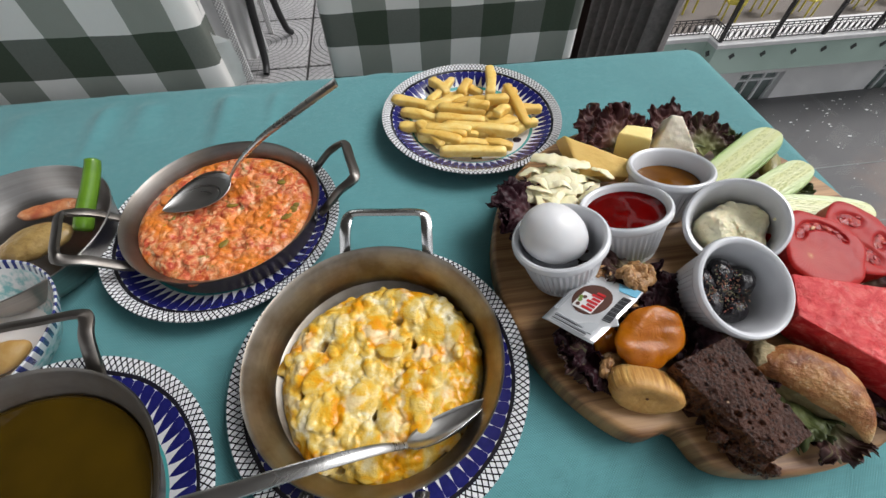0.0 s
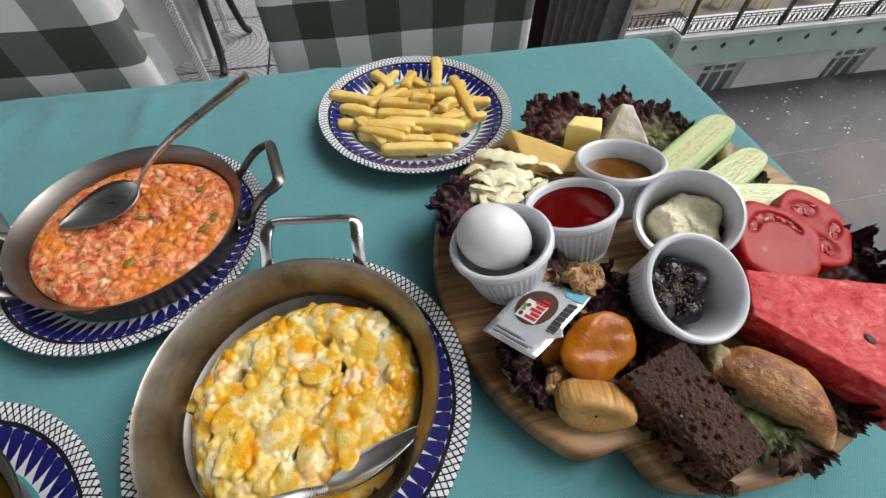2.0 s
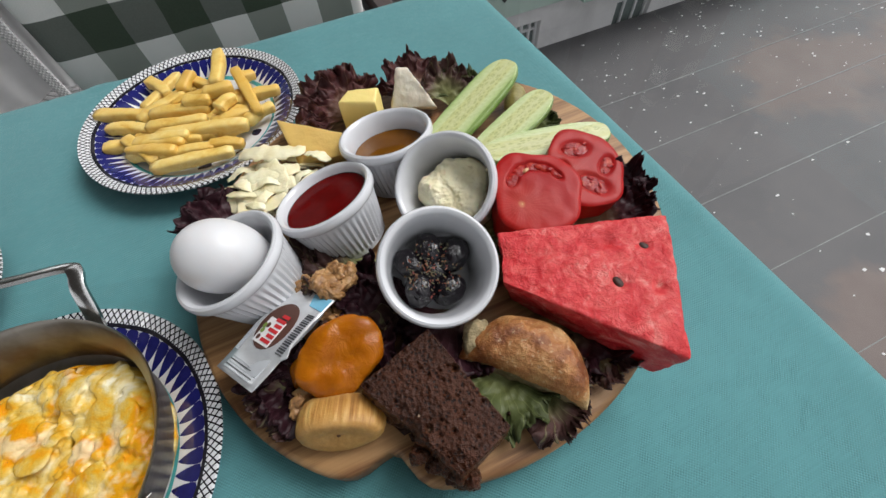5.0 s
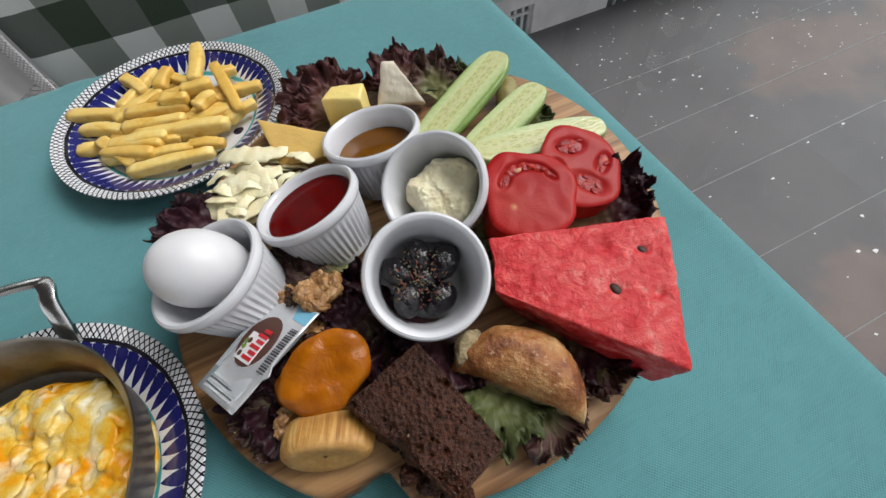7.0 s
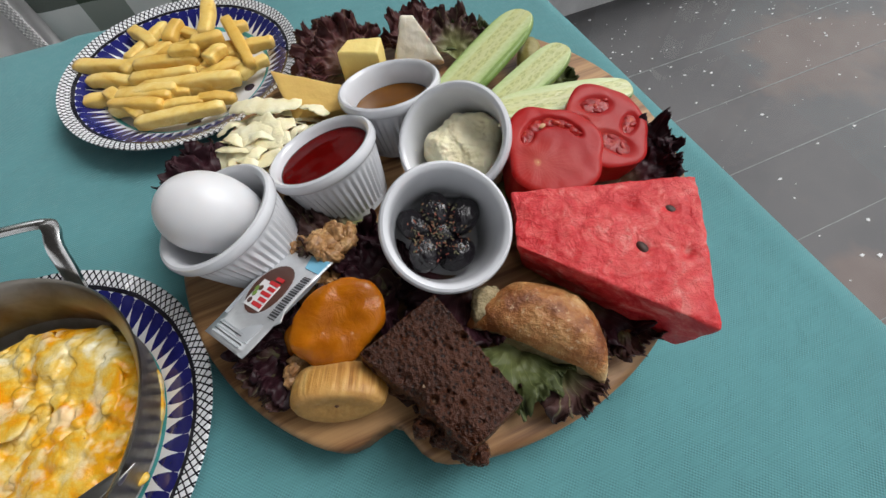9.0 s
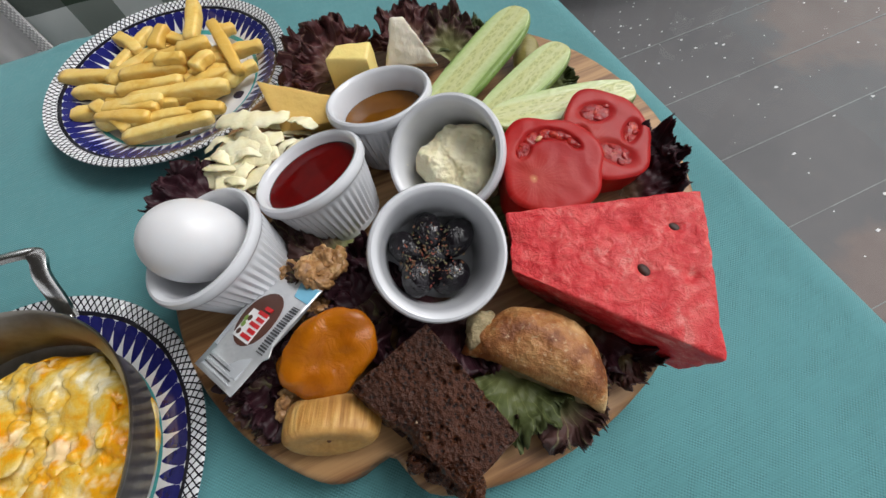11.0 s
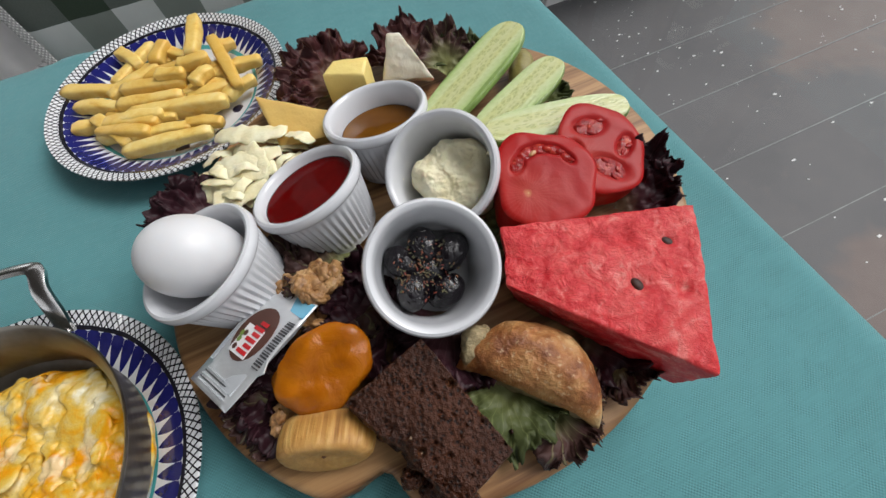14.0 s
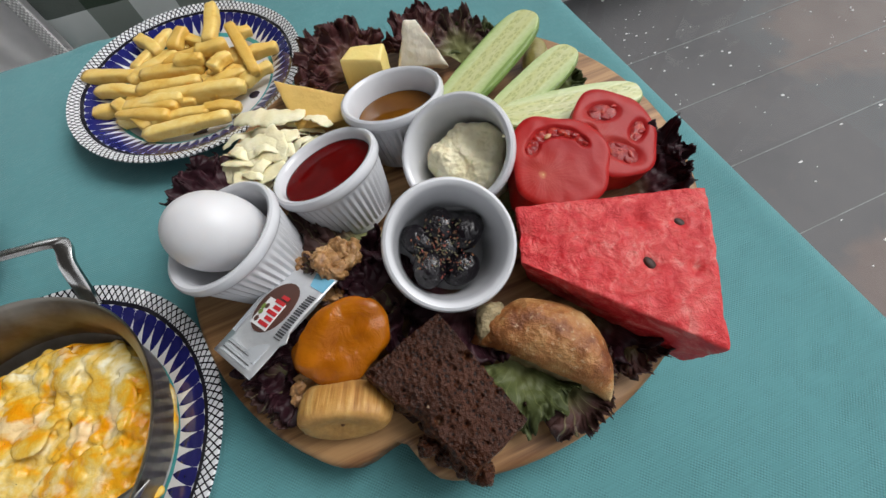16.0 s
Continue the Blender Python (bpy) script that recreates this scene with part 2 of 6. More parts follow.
def make_steel(name, c, rough, streak=(8, 8, 300), soot=0.0):
    m = Mat(name, rough, 1.0)
    s = m.noise(1.0, 4, 0.6, m.stretch(*streak))
    big = m.noise(35.0, 4)
    col = m.ramp(s, (0.3, tuple(x * 0.8 for x in c)), (0.7, c))
    # brown blotches mixed over the metal by the coarse noise
    if soot:
        col = m.mix(m.math("MULTIPLY", m.ramp(big, (0.4, 0.0), (0.65, 1.0)), soot), col, (0.10, 0.065, 0.03))
    m.color(col)
    m.rough(m.math("MULTIPLY_ADD", s, 0.2, rough - 0.08))
    m.bump(s, 0.0002, 0.3)
    return m.m


steel_pan = make_steel("worn_steel", (0.30, 0.275, 0.24), 0.36, soot=0.7)
steel_dark = make_steel("dark_steel", (0.20, 0.185, 0.17), 0.38, soot=0.4)
steel_bright = make_steel("bright_steel", (0.62, 0.61, 0.60), 0.2)
bamboo_top = make_wood("bamboo", (0.16, 0.068, 0.023), (0.44, 0.25, 0.105), (5, 150, 5), (0, 0, 62)).m

# ---- table ----
# folds that run in from the cloth's far edge: place, half width, height
RIDGES = ((-0.292, 0.008, 0.0045), (-0.345, 0.012, 0.0060), (-0.432, 0.014, 0.0065), (-0.476, 0.011, 0.0050), (-0.56, 0.016, 0.0050))


def table_cloth():
    """A cloth over the table: flat top, rounded edge, hanging sides with folds."""
    x0, x1, y0, y1 = -0.95, 0.252, -0.22, 0.662
    bm = bmesh.new()
    drop = 0.30
    lines = []
    # rounded outline with a soft corner radius
    rad = 0.022
    out = []
    n = 14
    for cx, cy, a0 in ((x1 - rad, y1 - rad, 0), (x0 + rad, y1 - rad, 90), (x0 + rad, y0 + rad, 180), (x1 - rad, y0 + rad, 270)):
        for k in range(n + 1):
            a = radians(a0 + 90 * k / n)
            out.append((cx + rad * math.cos(a), cy + rad * math.sin(a), math.cos(a), math.sin(a)))
    dense = []
    for p, q in zip(out, out[1:] + out[:1]):
        ln = math.hypot(q[0] - p[0], q[1] - p[1])
        steps = max(1, int(ln / 0.012))
        for k in range(steps):
            t = k / steps
            dense.append(tuple(p[i] + (q[i] - p[i]) * t for i in range(4)))
    prof = [(-0.0205, 0.0), (-0.016, 0.0), (-0.012, -0.0004), (-0.005, -0.0018), (-0.0012, -0.005), (0.0, -0.010), (0.001, -0.04), (0.004, -0.10), (0.008, -0.2), (0.012, -drop)]
    for d, dz in prof:
        ring = []
        s = 0.0
        for i, (x, y, nx, ny) in enumerate(dense):
            wave = noise.noise(Vector((x * 14, y * 14, 0.3))) + 0.5 * noise.noise(Vector((x * 37, y * 37, 5)))
            hang = max(0.0, -dz - 0.008) / drop
            e = d + wave * 0.016 * hang
            lift = 0.0
            if -0.014 < d and dz > -0.02 and y > 0.5 and x < -0.15:
                lift = 0.004 * max(0, noise.noise(Vector((x * 26, 0, 2))))
            ring.append(bm.verts.new((x + nx * e, y + ny * e, TOP + dz + lift)))
        lines.append(ring)
    m = len(dense)
    for a, b in zip(lines, lines[1:]):
        for k in range(m):
            bm.faces.new((a[k], b[k], b[(k + 1) % m], a[(k + 1) % m]))
    # top sheet, slightly uneven where it is creased near the far edge
    cols, rows = 460, 150
    ix0, ix1, iy0, iy1 = x0 + 0.0205, x1 - 0.0205, y0 + 0.0205, y1 - 0.0205
    grid = []
    for i in range(cols + 1):
        x = ix0 + (ix1 - ix0) * i / cols
        col = []
        for j in range(rows + 1):
            y = iy0 + (iy1 - iy0) * j / rows
            edge = min(1.0, min(x - ix0, ix1 - x, y - iy0, (iy1 - y) * 3) / 0.06) ** 2
            far = max(0.0, min(1.0, (y - 0.40) / 0.2)) * max(0.0, min(1.0, (-0.12 - x) / 0.15))
            reach = max(0.0, min(1.0, (y - 0.50 - 0.03 * math.sin(x * 40)) / 0.12)) ** 1.3
            drift = 0.012 * noise.noise(Vector((x * 3, y * 9, 4))) + 0.10 * (y - 0.64)
            ridge = sum(h * math.exp(-((x - rx - drift) / w) ** 2) for rx, w, h in RIDGES) * reach
            fold = ridge + 0.0050 * far * max(0.0, noise.noise(Vector((x * 17 + y * 2, y * 1.5, 2)))) ** 1.2
            soft = 0.0007 * noise.noise(Vector((x * 9, y * 9, 7)))
            col.append(bm.verts.new((x, y, TOP + (fold + min(0.0, soft)) * edge)))
        grid.append(col)
    for a, b in zip(grid, grid[1:]):
        for j in range(rows):
            bm.faces.new((a[j], b[j], b[j + 1], a[j + 1]))
    bmesh.ops.recalc_face_normals(bm, faces=bm.faces)
    return bm


cloth = single("tablecloth", table_cloth(), teal_cloth, "plain turquoise woven cotton tablecloth over a restaurant table", "tablecloth")
table = thing("dining_table", "restaurant table hidden under a turquoise cloth", "table")
dark_wood = make_wood("dark_table_wood", (0.08, 0.045, 0.025), (0.14, 0.08, 0.045)).m
part("tabletop", box(1.17, 0.85, 0.03, 0.004, at=(-0.35, 0.22, TOP - 0.021)), dark_wood, table)
for lx in (-0.86, 0.16):
    for ly in (-0.13, 0.57):
        part("leg", box(0.05, 0.05, TOP - 0.036, 0.004, at=(lx, ly, (TOP - 0.036) / 2)), dark_wood, table)


# ---- plates and pans ----
def plate_mesh(R=PLATE_R):
    return lathe([(0, 0.004), (0.55 * R, 0.0042), (0.66 * R, 0.0052), (0.72 * R, 0.0085), (0.86 * R, 0.0150), (0.97 * R, 0.0194), (0.995 * R, 0.0199), (R, 0.0190),
                  (0.985 * R, 0.0172), (0.86 * R, 0.0120), (0.72 * R, 0.0042), (0.62 * R, 0.0008), (0.58 * R, 0.0), (0.55 * R, 0.0012), (0, 0.0012)], 96)


PLATE = mesh_of("plate", plate_mesh(), plate_glaze)


def plate(label, x, y, turn=0, R=PLATE_R):
    ob = new("plate", PLATE)
    ob.matrix_basis = pose(x, y, TOP + 0.0005, 0, 0, turn) @ Matrix.Diagonal((R / PLATE_R, R / PLATE_R, 1, 1))
    return tagged(ob, label, "plate", "painted plates")


def pan(name, label, x, y, turn, R, material, high=0.036, base=0.72, ears=(0, 180), ear_wide=0.031, ear_out=0.034, ear_up=0.022, z=TOP + 0.0095, category="pan"):
    """A round two-handled serving pan: flared wall, rolled rim, bent strap handles."""
    ob = thing(name, label, category, pose(x, y, z, 0, 0, turn), "serving pans")
    t = 0.0012
    body = lathe([(0, 0.0), (base * R * 0.93, 0.0), (base * R, 0.003), (0.92 * R, high * 0.72), (0.985 * R, high * 0.97), (R, high), (0.995 * R, high + 0.001), (0.98 * R, high),
                  (0.97 * R, high * 0.95), (0.90 * R, high * 0.72), (base * R - t, 0.0045), (base * R * 0.9, 0.0018), (0, 0.0016)], 96)
    part("body", body, material, ob)
    for a in ears:
        ca, sa = math.cos(radians(a)), math.sin(radians(a))

        def w(o, s, h):
            return (ca * o - sa * s, sa * o + ca * s, h)

        o0 = 0.95 * R
        e, k = ear_wide, 0.009
        pts = [w(o0 - 0.001, -e, high * 0.55), w(o0 + 0.006, -e, high * 0.78), w(o0 + ear_out * 0.55, -e * 0.98, high + ear_up * 0.45),
               w(o0 + ear_out * 0.88, -e * 0.94, high + ear_up * 0.85), w(o0 + ear_out, -e * 0.76, high + ear_up), w(o0 + ear_out, 0, high + ear_up * 1.04),
               w(o0 + ear_out, e * 0.76, high + ear_up), w(o0 + ear_out * 0.88, e * 0.94, high + ear_up * 0.85), w(o0 + ear_out * 0.55, e * 0.98, high + ear_up * 0.45),
               w(o0 + 0.006, e, high * 0.78), w(o0 - 0.001, e, high * 0.55)]
        part("handle", sweep(spline(pts, 5), 0.0042, 8, 0.55, up=(ca * 0.5, sa * 0.5, 1), power=0.7), steel_bright if material != steel_dark else steel_dark, ob, "bent steel strap handle")
        for s in (-e, e):
            for h in (0.40, 0.62):
                rv = lathe([(0, 0.0018), (0.0022, 0.0014), (0.0032, 0.0)], 10)
                mm = Matrix.Translation(w(R * (0.80 + 0.14 * h), s, high * h)) @ Vector((ca, sa, -0.35)).to_track_quat("Z", "Y").to_matrix().to_4x4()
                part("rivet", moved(rv, mm), steel_bright, ob)
    return ob


fries_plate = plate("round painted plate with blue petals, under a heap of chips", -0.0821, 0.5330, 20, 0.0945)
egg_plate = plate("round painted plate with blue petals, under a steel egg pan", -0.1915, 0.2707, 50, 0.0965)
tomato_plate = plate("round painted plate with blue petals, under a pan of tomato eggs", -0.3149, 0.4167, 80, 0.0953)
soup_plate = plate("round painted plate with blue petals, under a pan of melted butter", -0.3868, 0.2040, 10, 0.1015)
empty_plate = plate("empty painted plate with blue petals at the table's edge", -0.0696, 0.0741, 0, 0.0966)
egg_pan = pan("egg_pan", "two-handled steel pan of scrambled eggs, half eaten", -0.1922, 0.2722, 82, 0.0790, steel_pan, 0.0335, base=0.875, ear_up=0.0075, ear_out=0.030, ear_wide=0.0305)
tomato_pan = pan("tomato_egg_pan", "dark two-handled pan of tomato and egg scramble", -0.3097, 0.4191, 11, 0.0773, steel_dark, 0.0265, base=0.91, ear_up=0.016, ear_out=0.034, ear_wide=0.0255, ears=(0, 186))
butter_pan = pan("butter_pan", "dark two-handled pan filled with golden melted butter", -0.3874, 0.2024, 95, 0.0865, steel_dark, 0.0345, base=0.84, ear_up=0.006, ear_wide=0.030)


# ---- serving board ----
CX, CY, CR = 0.0572, 0.3320, 0.1580


def board_outline(shrink=0.0, n=180):
    out = []
    notch = math.atan2(0.204 - CY, -0.0205 - CX)
    for k in range(n):
        a = 2 * math.pi * k / n
        d = (a - notch + math.pi) % (2 * math.pi) - math.pi
        r = CR - shrink + 0.004 * math.sin(2 * a + 0.3)
        r -= 0.0165 * math.exp(-(d / 0.085) ** 2) - 0.0018 * math.exp(-(d / 0.6) ** 2)
        out.append((r * math.cos(a), r * math.sin(a)))
    return out


board = thing("serving_board", "round bamboo breakfast board with a notch in its edge", "board", pose(CX, CY, TOP + 0.0008))
part("board_body", prism(board_outline(), 0.0, BOARD - TOP - 0.0008, 0.004), bamboo_top, board)


# ---- ramekins ----
def ramekin_mesh():
    slim = 0.0325 / 0.0338
    prof = [(0, 0.003), (0.020, 0.0028), (0.0228, 0.0), (0.0242, 0.0006), (0.0246, 0.004)]
    n0 = len(prof)
    for k in range(8):
        t = k / 7
        prof.append((0.0247 + (0.0306 - 0.0247) * t, 0.0045 + (0.0315 - 0.0045) * t))
    n1 = len(prof)
    prof += [(0.0308, 0.0326), (0.0328, 0.0336), (0.0338, 0.0352), (0.0338, 0.0378), (0.0330, 0.0394), (0.0316, 0.0400), (0.0300, 0.0394), (0.0288, 0.0375),
             (0.0276, 0.030), (0.0235, 0.008), (0.021, 0.006), (0, 0.0055)]

    prof = [(r * slim, z) for r, z in prof]

    def flute(i, a, r, z):
        if n0 <= i < n1 - 1:
            return r + 0.00055 * math.cos(a * 46)
        return r

    return lathe(prof, 276, flute)


RAMEKIN = mesh_of("ramekin", ramekin_mesh(), porcelain)


def ramekin(label, x, y, tx, ty, zrim, extra=0.0):
    """A ramekin whose rim's middle is at (x, y, zrim) and whose axis leans along (tx, ty, 1)."""
    up = Vector((tx, ty, 1)).normalized()
    q = Vector((0, 0, 1)).rotation_difference(up).to_matrix().to_4x4()
    ob = new("ramekin", RAMEKIN)
    ob.matrix_basis = Matrix.Translation(Vector((x, y, zrim)) - up * 0.0395) @ q
    return tagged(ob, label, "ramekin", "ramekins on the board")

# ---- the room ----
def make_paver():
    """Grey stamped paving with fans of small setts."""
    m = Mat("stamped_paving", 0.55)
    x, y, z = m.xyz()
    fx = m.math("SUBTRACT", m.math("ABSOLUTE", x), 0.0)
    rr = m.math("POWER", m.math("ADD", m.math("MULTIPLY", fx, fx), m.math("MULTIPLY", y, y)), 0.5)
    ring = m.math("ABSOLUTE", m.math("SINE", m.math("MULTIPLY", rr, 120.0)))
    ang = m.math("ARCTAN2", y, fx)
    spoke = m.math("ABSOLUTE", m.math("SINE", m.math("MULTIPLY", ang, m.math("MULTIPLY_ADD", m.math("FLOOR", m.math("MULTIPLY", rr, 38.2)), 2.0, 5.0))))
    h = m.math("MULTIPLY", m.ramp(ring, (0.1, 0.0), (0.45, 1.0)), m.ramp(spoke, (0.05, 0.25), (0.25, 1.0)))
    c = m.ramp(m.noise(6.0, 5), (0.3, (0.24, 0.235, 0.235)), (0.75, (0.42, 0.41, 0.41)))
    c = m.mix(m.math("MULTIPLY", m.random(), 0.3), c, (0.33, 0.32, 0.31))
    m.color(m.mix(h, (0.15, 0.147, 0.147), c))
    m.bump(h, 0.006, 0.9)
    m.bump(m.noise(120.0), 0.001, 0.5)
    return m.m


paving = make_paver()
mortar = simple("dark_joint", (0.035, 0.033, 0.032), 0.9)
plaster = simple("pale_plaster", (0.42, 0.40, 0.37), 0.8, bump=0.001, bscale=60)
concrete_floor = single("floor", box(6.5, 9.0, 0.1, at=(-2.6, 1.5, -0.062)), mortar, "grey stamped concrete paving slabs with dark joints", "floor", kind="structure", smooth=False)
slab_mesh = mesh_of("paver", box(0.488, 0.488, 0.03, 0.004, at=(0, 0, -0.015)), paving)
for i in range(-6, 2):
    for j in range(-3, 6):
        px, py = -0.29 + 0.5 * i, 2.33 + 0.5 * j
        if px > 0.25 or py < 0.3:
            continue
        ob = new("paver", slab_mesh)
        ob.parent = concrete_floor
        ob.location = (px, py, 0.0)
# unseen low walls, added with gaps above them for the fill lamps
single("wall_west", box(0.2, 9.0, 1.15, at=(-3.45, 1.5, 0.575)), plaster, "low pale plaster wall added out of view, open above", "wall", kind="structure", smooth=False)
single("wall_south", box(6.3, 0.2, 1.15, at=(-2.5, -2.95, 0.575)), plaster, "low pale plaster wall added out of view, open above", "wall", kind="structure", smooth=False)
# ceiling added out of view, dark to cut bounce and reflections on the food
single("ceiling", box(6.3, 9.0, 0.15, at=(-2.5, 1.5, 2.98)), simple("dark_ceiling", (0.16, 0.14, 0.125), 0.8), "plain ceiling added out of view, dark to cut bounced light", "ceiling", kind="structure", smooth=False)
single("wall_north", box(6.3, 0.15, 1.1, at=(-2.5, 5.6, 0.55)), plaster, "low pale wall added out of view at the far end, open above", "wall", kind="structure", smooth=False)

frame_dark = simple("dark_brown_frame", (0.035, 0.018, 0.014), 0.45)
glass_mat = bpy.data.materials.new("window_glass")
glass_mat.use_nodes = True
gt = glass_mat.node_tree
gt.nodes.clear()
g_out, g_mix = gt.nodes.new("ShaderNodeOutputMaterial"), gt.nodes.new("ShaderNodeMixShader")
g_tr, g_gl, g_fr = gt.nodes.new("ShaderNodeBsdfTransparent"), gt.nodes.new("ShaderNodeBsdfGlossy"), gt.nodes.new("ShaderNodeFresnel")
g_gl.inputs["Roughness"].default_value = 0.02
g_fr.inputs["IOR"].default_value = 1.5
gt.links.new(g_fr.outputs[0], g_mix.inputs[0])
gt.links.new(g_tr.outputs[0], g_mix.inputs[1])
gt.links.new(g_gl.outputs[0], g_mix.inputs[2])
gt.links.new(g_mix.outputs[0], g_out.inputs["Surface"])
WX = 0.47
window = thing("window_1", "tall dark-framed glazing beside the table", "window", kind="structure")
part("window_frame", box(0.09, 8.6, 0.12, 0.004, at=(WX + 0.06, 1.4, 0.0)), frame_dark, window, smooth=False)
part("window_frame", box(0.09, 8.6, 0.12, 0.004, at=(WX + 0.06, 1.4, 2.84)), frame_dark, window, smooth=False)


def pane_mesh(y0, y1, z0, z1):
    bm = bmesh.new()
    bm.faces.new([bm.verts.new((WX + 0.05, y, z)) for y, z in ((y0, z0), (y0, z1), (y1, z1), (y1, z0))])
    return bm


for y0, y1 in ((-2.62, 1.40), (1.55, 5.6)):
    pane = part("pane", pane_mesh(y0, y1, 0.06, 2.78), glass_mat, window, "clear pane", smooth=False)
    pane.visible_shadow = False
single("column", box(0.12, 0.13, 2.9, 0.006, at=(WX, 1.475, 1.45)), frame_dark, "dark brown post between the window panes", "column", kind="structure", smooth=False)


def curtain_mesh():
    bm = bmesh.new()
    n = 220
    front, back = [], []
    for k in range(n + 1):
        t = k / n
        y = 1.03 + 0.37 * t
        x = WX - 0.005 + 0.020 * math.sin(t * 2 * math.pi * 7.5) + 0.006 * math.sin(t * 41)
        nx = 0.002
        front.append([bm.verts.new((x + 0.004 * math.sin(z * 3 + k * 0.2), y, z)) for z in (0.05, 0.7, 1.4, 2.75)])
        back.append([bm.verts.new((x + nx + 0.004 * math.sin(z * 3 + k * 0.2), y + nx, z)) for z in (0.05, 0.7, 1.4, 2.75)])
    for rows in (front, back):
        for a, b in zip(rows, rows[1:]):
            for i in range(3):
                bm.faces.new((a[i], b[i], b[i + 1], a[i + 1]))
    bmesh.ops.recalc_face_normals(bm, faces=bm.faces)
    return bm


curtain_cloth = simple("grey_curtain_cloth", (0.21, 0.19, 0.185), 0.8, vary=0.2, scale=90)
single("curtain", curtain_mesh(), curtain_cloth, "gathered grey-brown curtain drawn to the post", "curtain")


# ---- chairs with checked covers across the table ----
def make_check(name, sx, sz, per):
    m = Mat(name, 0.8, spec=0.25)
    x, y, z = m.xyz()
    wob = m.math("MULTIPLY", m.math("SUBTRACT", m.noise(18.0), 0.5), 0.004)
    a = m.math("LESS_THAN", m.math("FRACT", m.math("DIVIDE", m.math("ADD", m.math("SUBTRACT", x, sx), wob), per)), 0.5)
    b = m.math("LESS_THAN", m.math("FRACT", m.math("DIVIDE", m.math("ADD", m.math("SUBTRACT", z, sz), wob), per)), 0.5)
    grey = m.mix(m.noise(10.0), (0.24, 0.25, 0.222), (0.30, 0.31, 0.275))
    light = m.mix(m.noise(14.0), (0.68, 0.655, 0.63), (0.76, 0.735, 0.705))
    dark = m.mix(m.noise(500.0), (0.040, 0.056, 0.037), (0.062, 0.080, 0.055))
    mid = m.mix(m.noise(500.0), (0.115, 0.125, 0.108), (0.155, 0.163, 0.145))
    c = m.mix(b, m.mix(a, light, grey), m.mix(a, mid, dark))
    m.color(c)
    m.bump(m.noise(16.0, 3), 0.004, 0.6)
    m.bump(m.noise(700.0), 0.0004, 0.5)
    return m.m


def slab_sheet(x0, x1, y, z0, z1, thick, sag, bows=0.006, n=36):
    """A loose cover over a chair back: front and rear faces with rounded sides and soft folds."""
    bm = bmesh.new()
    rows = []
    for j in range(n + 1):
        z = z0 + (z1 - z0) * j / n
        ring = []
        count = 72
        for k in range(count):
            a = 2 * math.pi * k / count
            c, s = math.cos(a), math.sin(a)
            c2 = math.copysign(abs(c) ** 0.16, c)
            s2 = math.copysign(abs(s) ** 0.3, s)
            px = (x0 + x1) / 2 + (x1 - x0) / 2 * c2
            py = y + thick / 2 + thick / 2 * s2
            fold = noise.noise(Vector((px * 9, s2, z * 4))) * bows + noise.noise(Vector((px * 25, s2 * 2, z * 3))) * bows * 0.4
            ring.append(bm.verts.new((px + 0.3 * fold + sag * (z1 - z) * c2, py + fold - sag * 0.4 * (z1 - z), z)))
        rows.append(ring)
    for a, b in zip(rows, rows[1:]):
        for k in range(len(a)):
            bm.faces.new((a[k], a[(k + 1) % len(a)], b[(k + 1) % len(a)], b[k]))
    bm.faces.new(rows[0][::-1])
    bm.faces.new(rows[-1])
    bmesh.ops.recalc_face_normals(bm, faces=bm.faces)
    return bm


chair_wood = make_wood("chair_wood", (0.10, 0.06, 0.035), (0.17, 0.10, 0.06)).m


def covered_chair(label, x0, x1, y, check, sag):
    ob = thing("chair", label, "chair", None, "chairs across the table")
    part("cover", slab_sheet(x0, x1, y, 0.22, 1.02, 0.05, sag), check, ob, "green and white checked cloth cover")
    part("seat", box(x1 - x0 - 0.02, 0.36, 0.05, 0.012, at=((x0 + x1) / 2, y + 0.25, 0.44)), check, ob)
    for lx in (x0 + 0.03, x1 - 0.03):
        part("leg", box(0.035, 0.035, 0.415, 0.004, at=(lx, y + 0.38, 0.2075)), chair_wood, ob)
        part("leg", box(0.032, 0.03, 0.415, 0.004, at=(lx, y + 0.085, 0.2075)), chair_wood, ob)
    return ob


covered_chair("chair in a green and white checked cover, pushed to the table", -0.252, 0.146, 0.80, make_check("check_cloth", -0.205, 0.7145, 0.0955), 0.004)
left_chair = covered_chair("chair in a green and white checked cover, its white lining frayed", -0.86, -0.392, 0.72, make_check("check_cloth_wide", -0.464, 0.741, 0.1), 0.02)


def torn_edge():
    bm = bmesh.new()
    n = 60
    va, vb = [], []
    for k in range(n + 1):
        z = 0.5 + 0.5 * k / n
        w = 0.012 + 0.022 * (1 if (k // 8) % 2 else 0) + 0.006 * noise.noise(Vector((0, 0, z * 50)))
        va.append([bm.verts.new((-0.396 + (1.0 - z) * 0.018 * -1, y, z)) for y in (0.742, 0.744)])
        vb.append([bm.verts.new((-0.396 - (1.0 - z) * 0.018 + w, y, z + 0.003)) for y in (0.746, 0.748)])
    for i in range(n):
        for s in (0, 1):
            bm.faces.new((va[i][s], va[i + 1][s], vb[i + 1][s], vb[i][s]))
    return bm


part("lining", torn_edge(), simple("white_lining", (0.72, 0.72, 0.70), 0.8), left_chair, "white jagged lining edge", smooth=False)

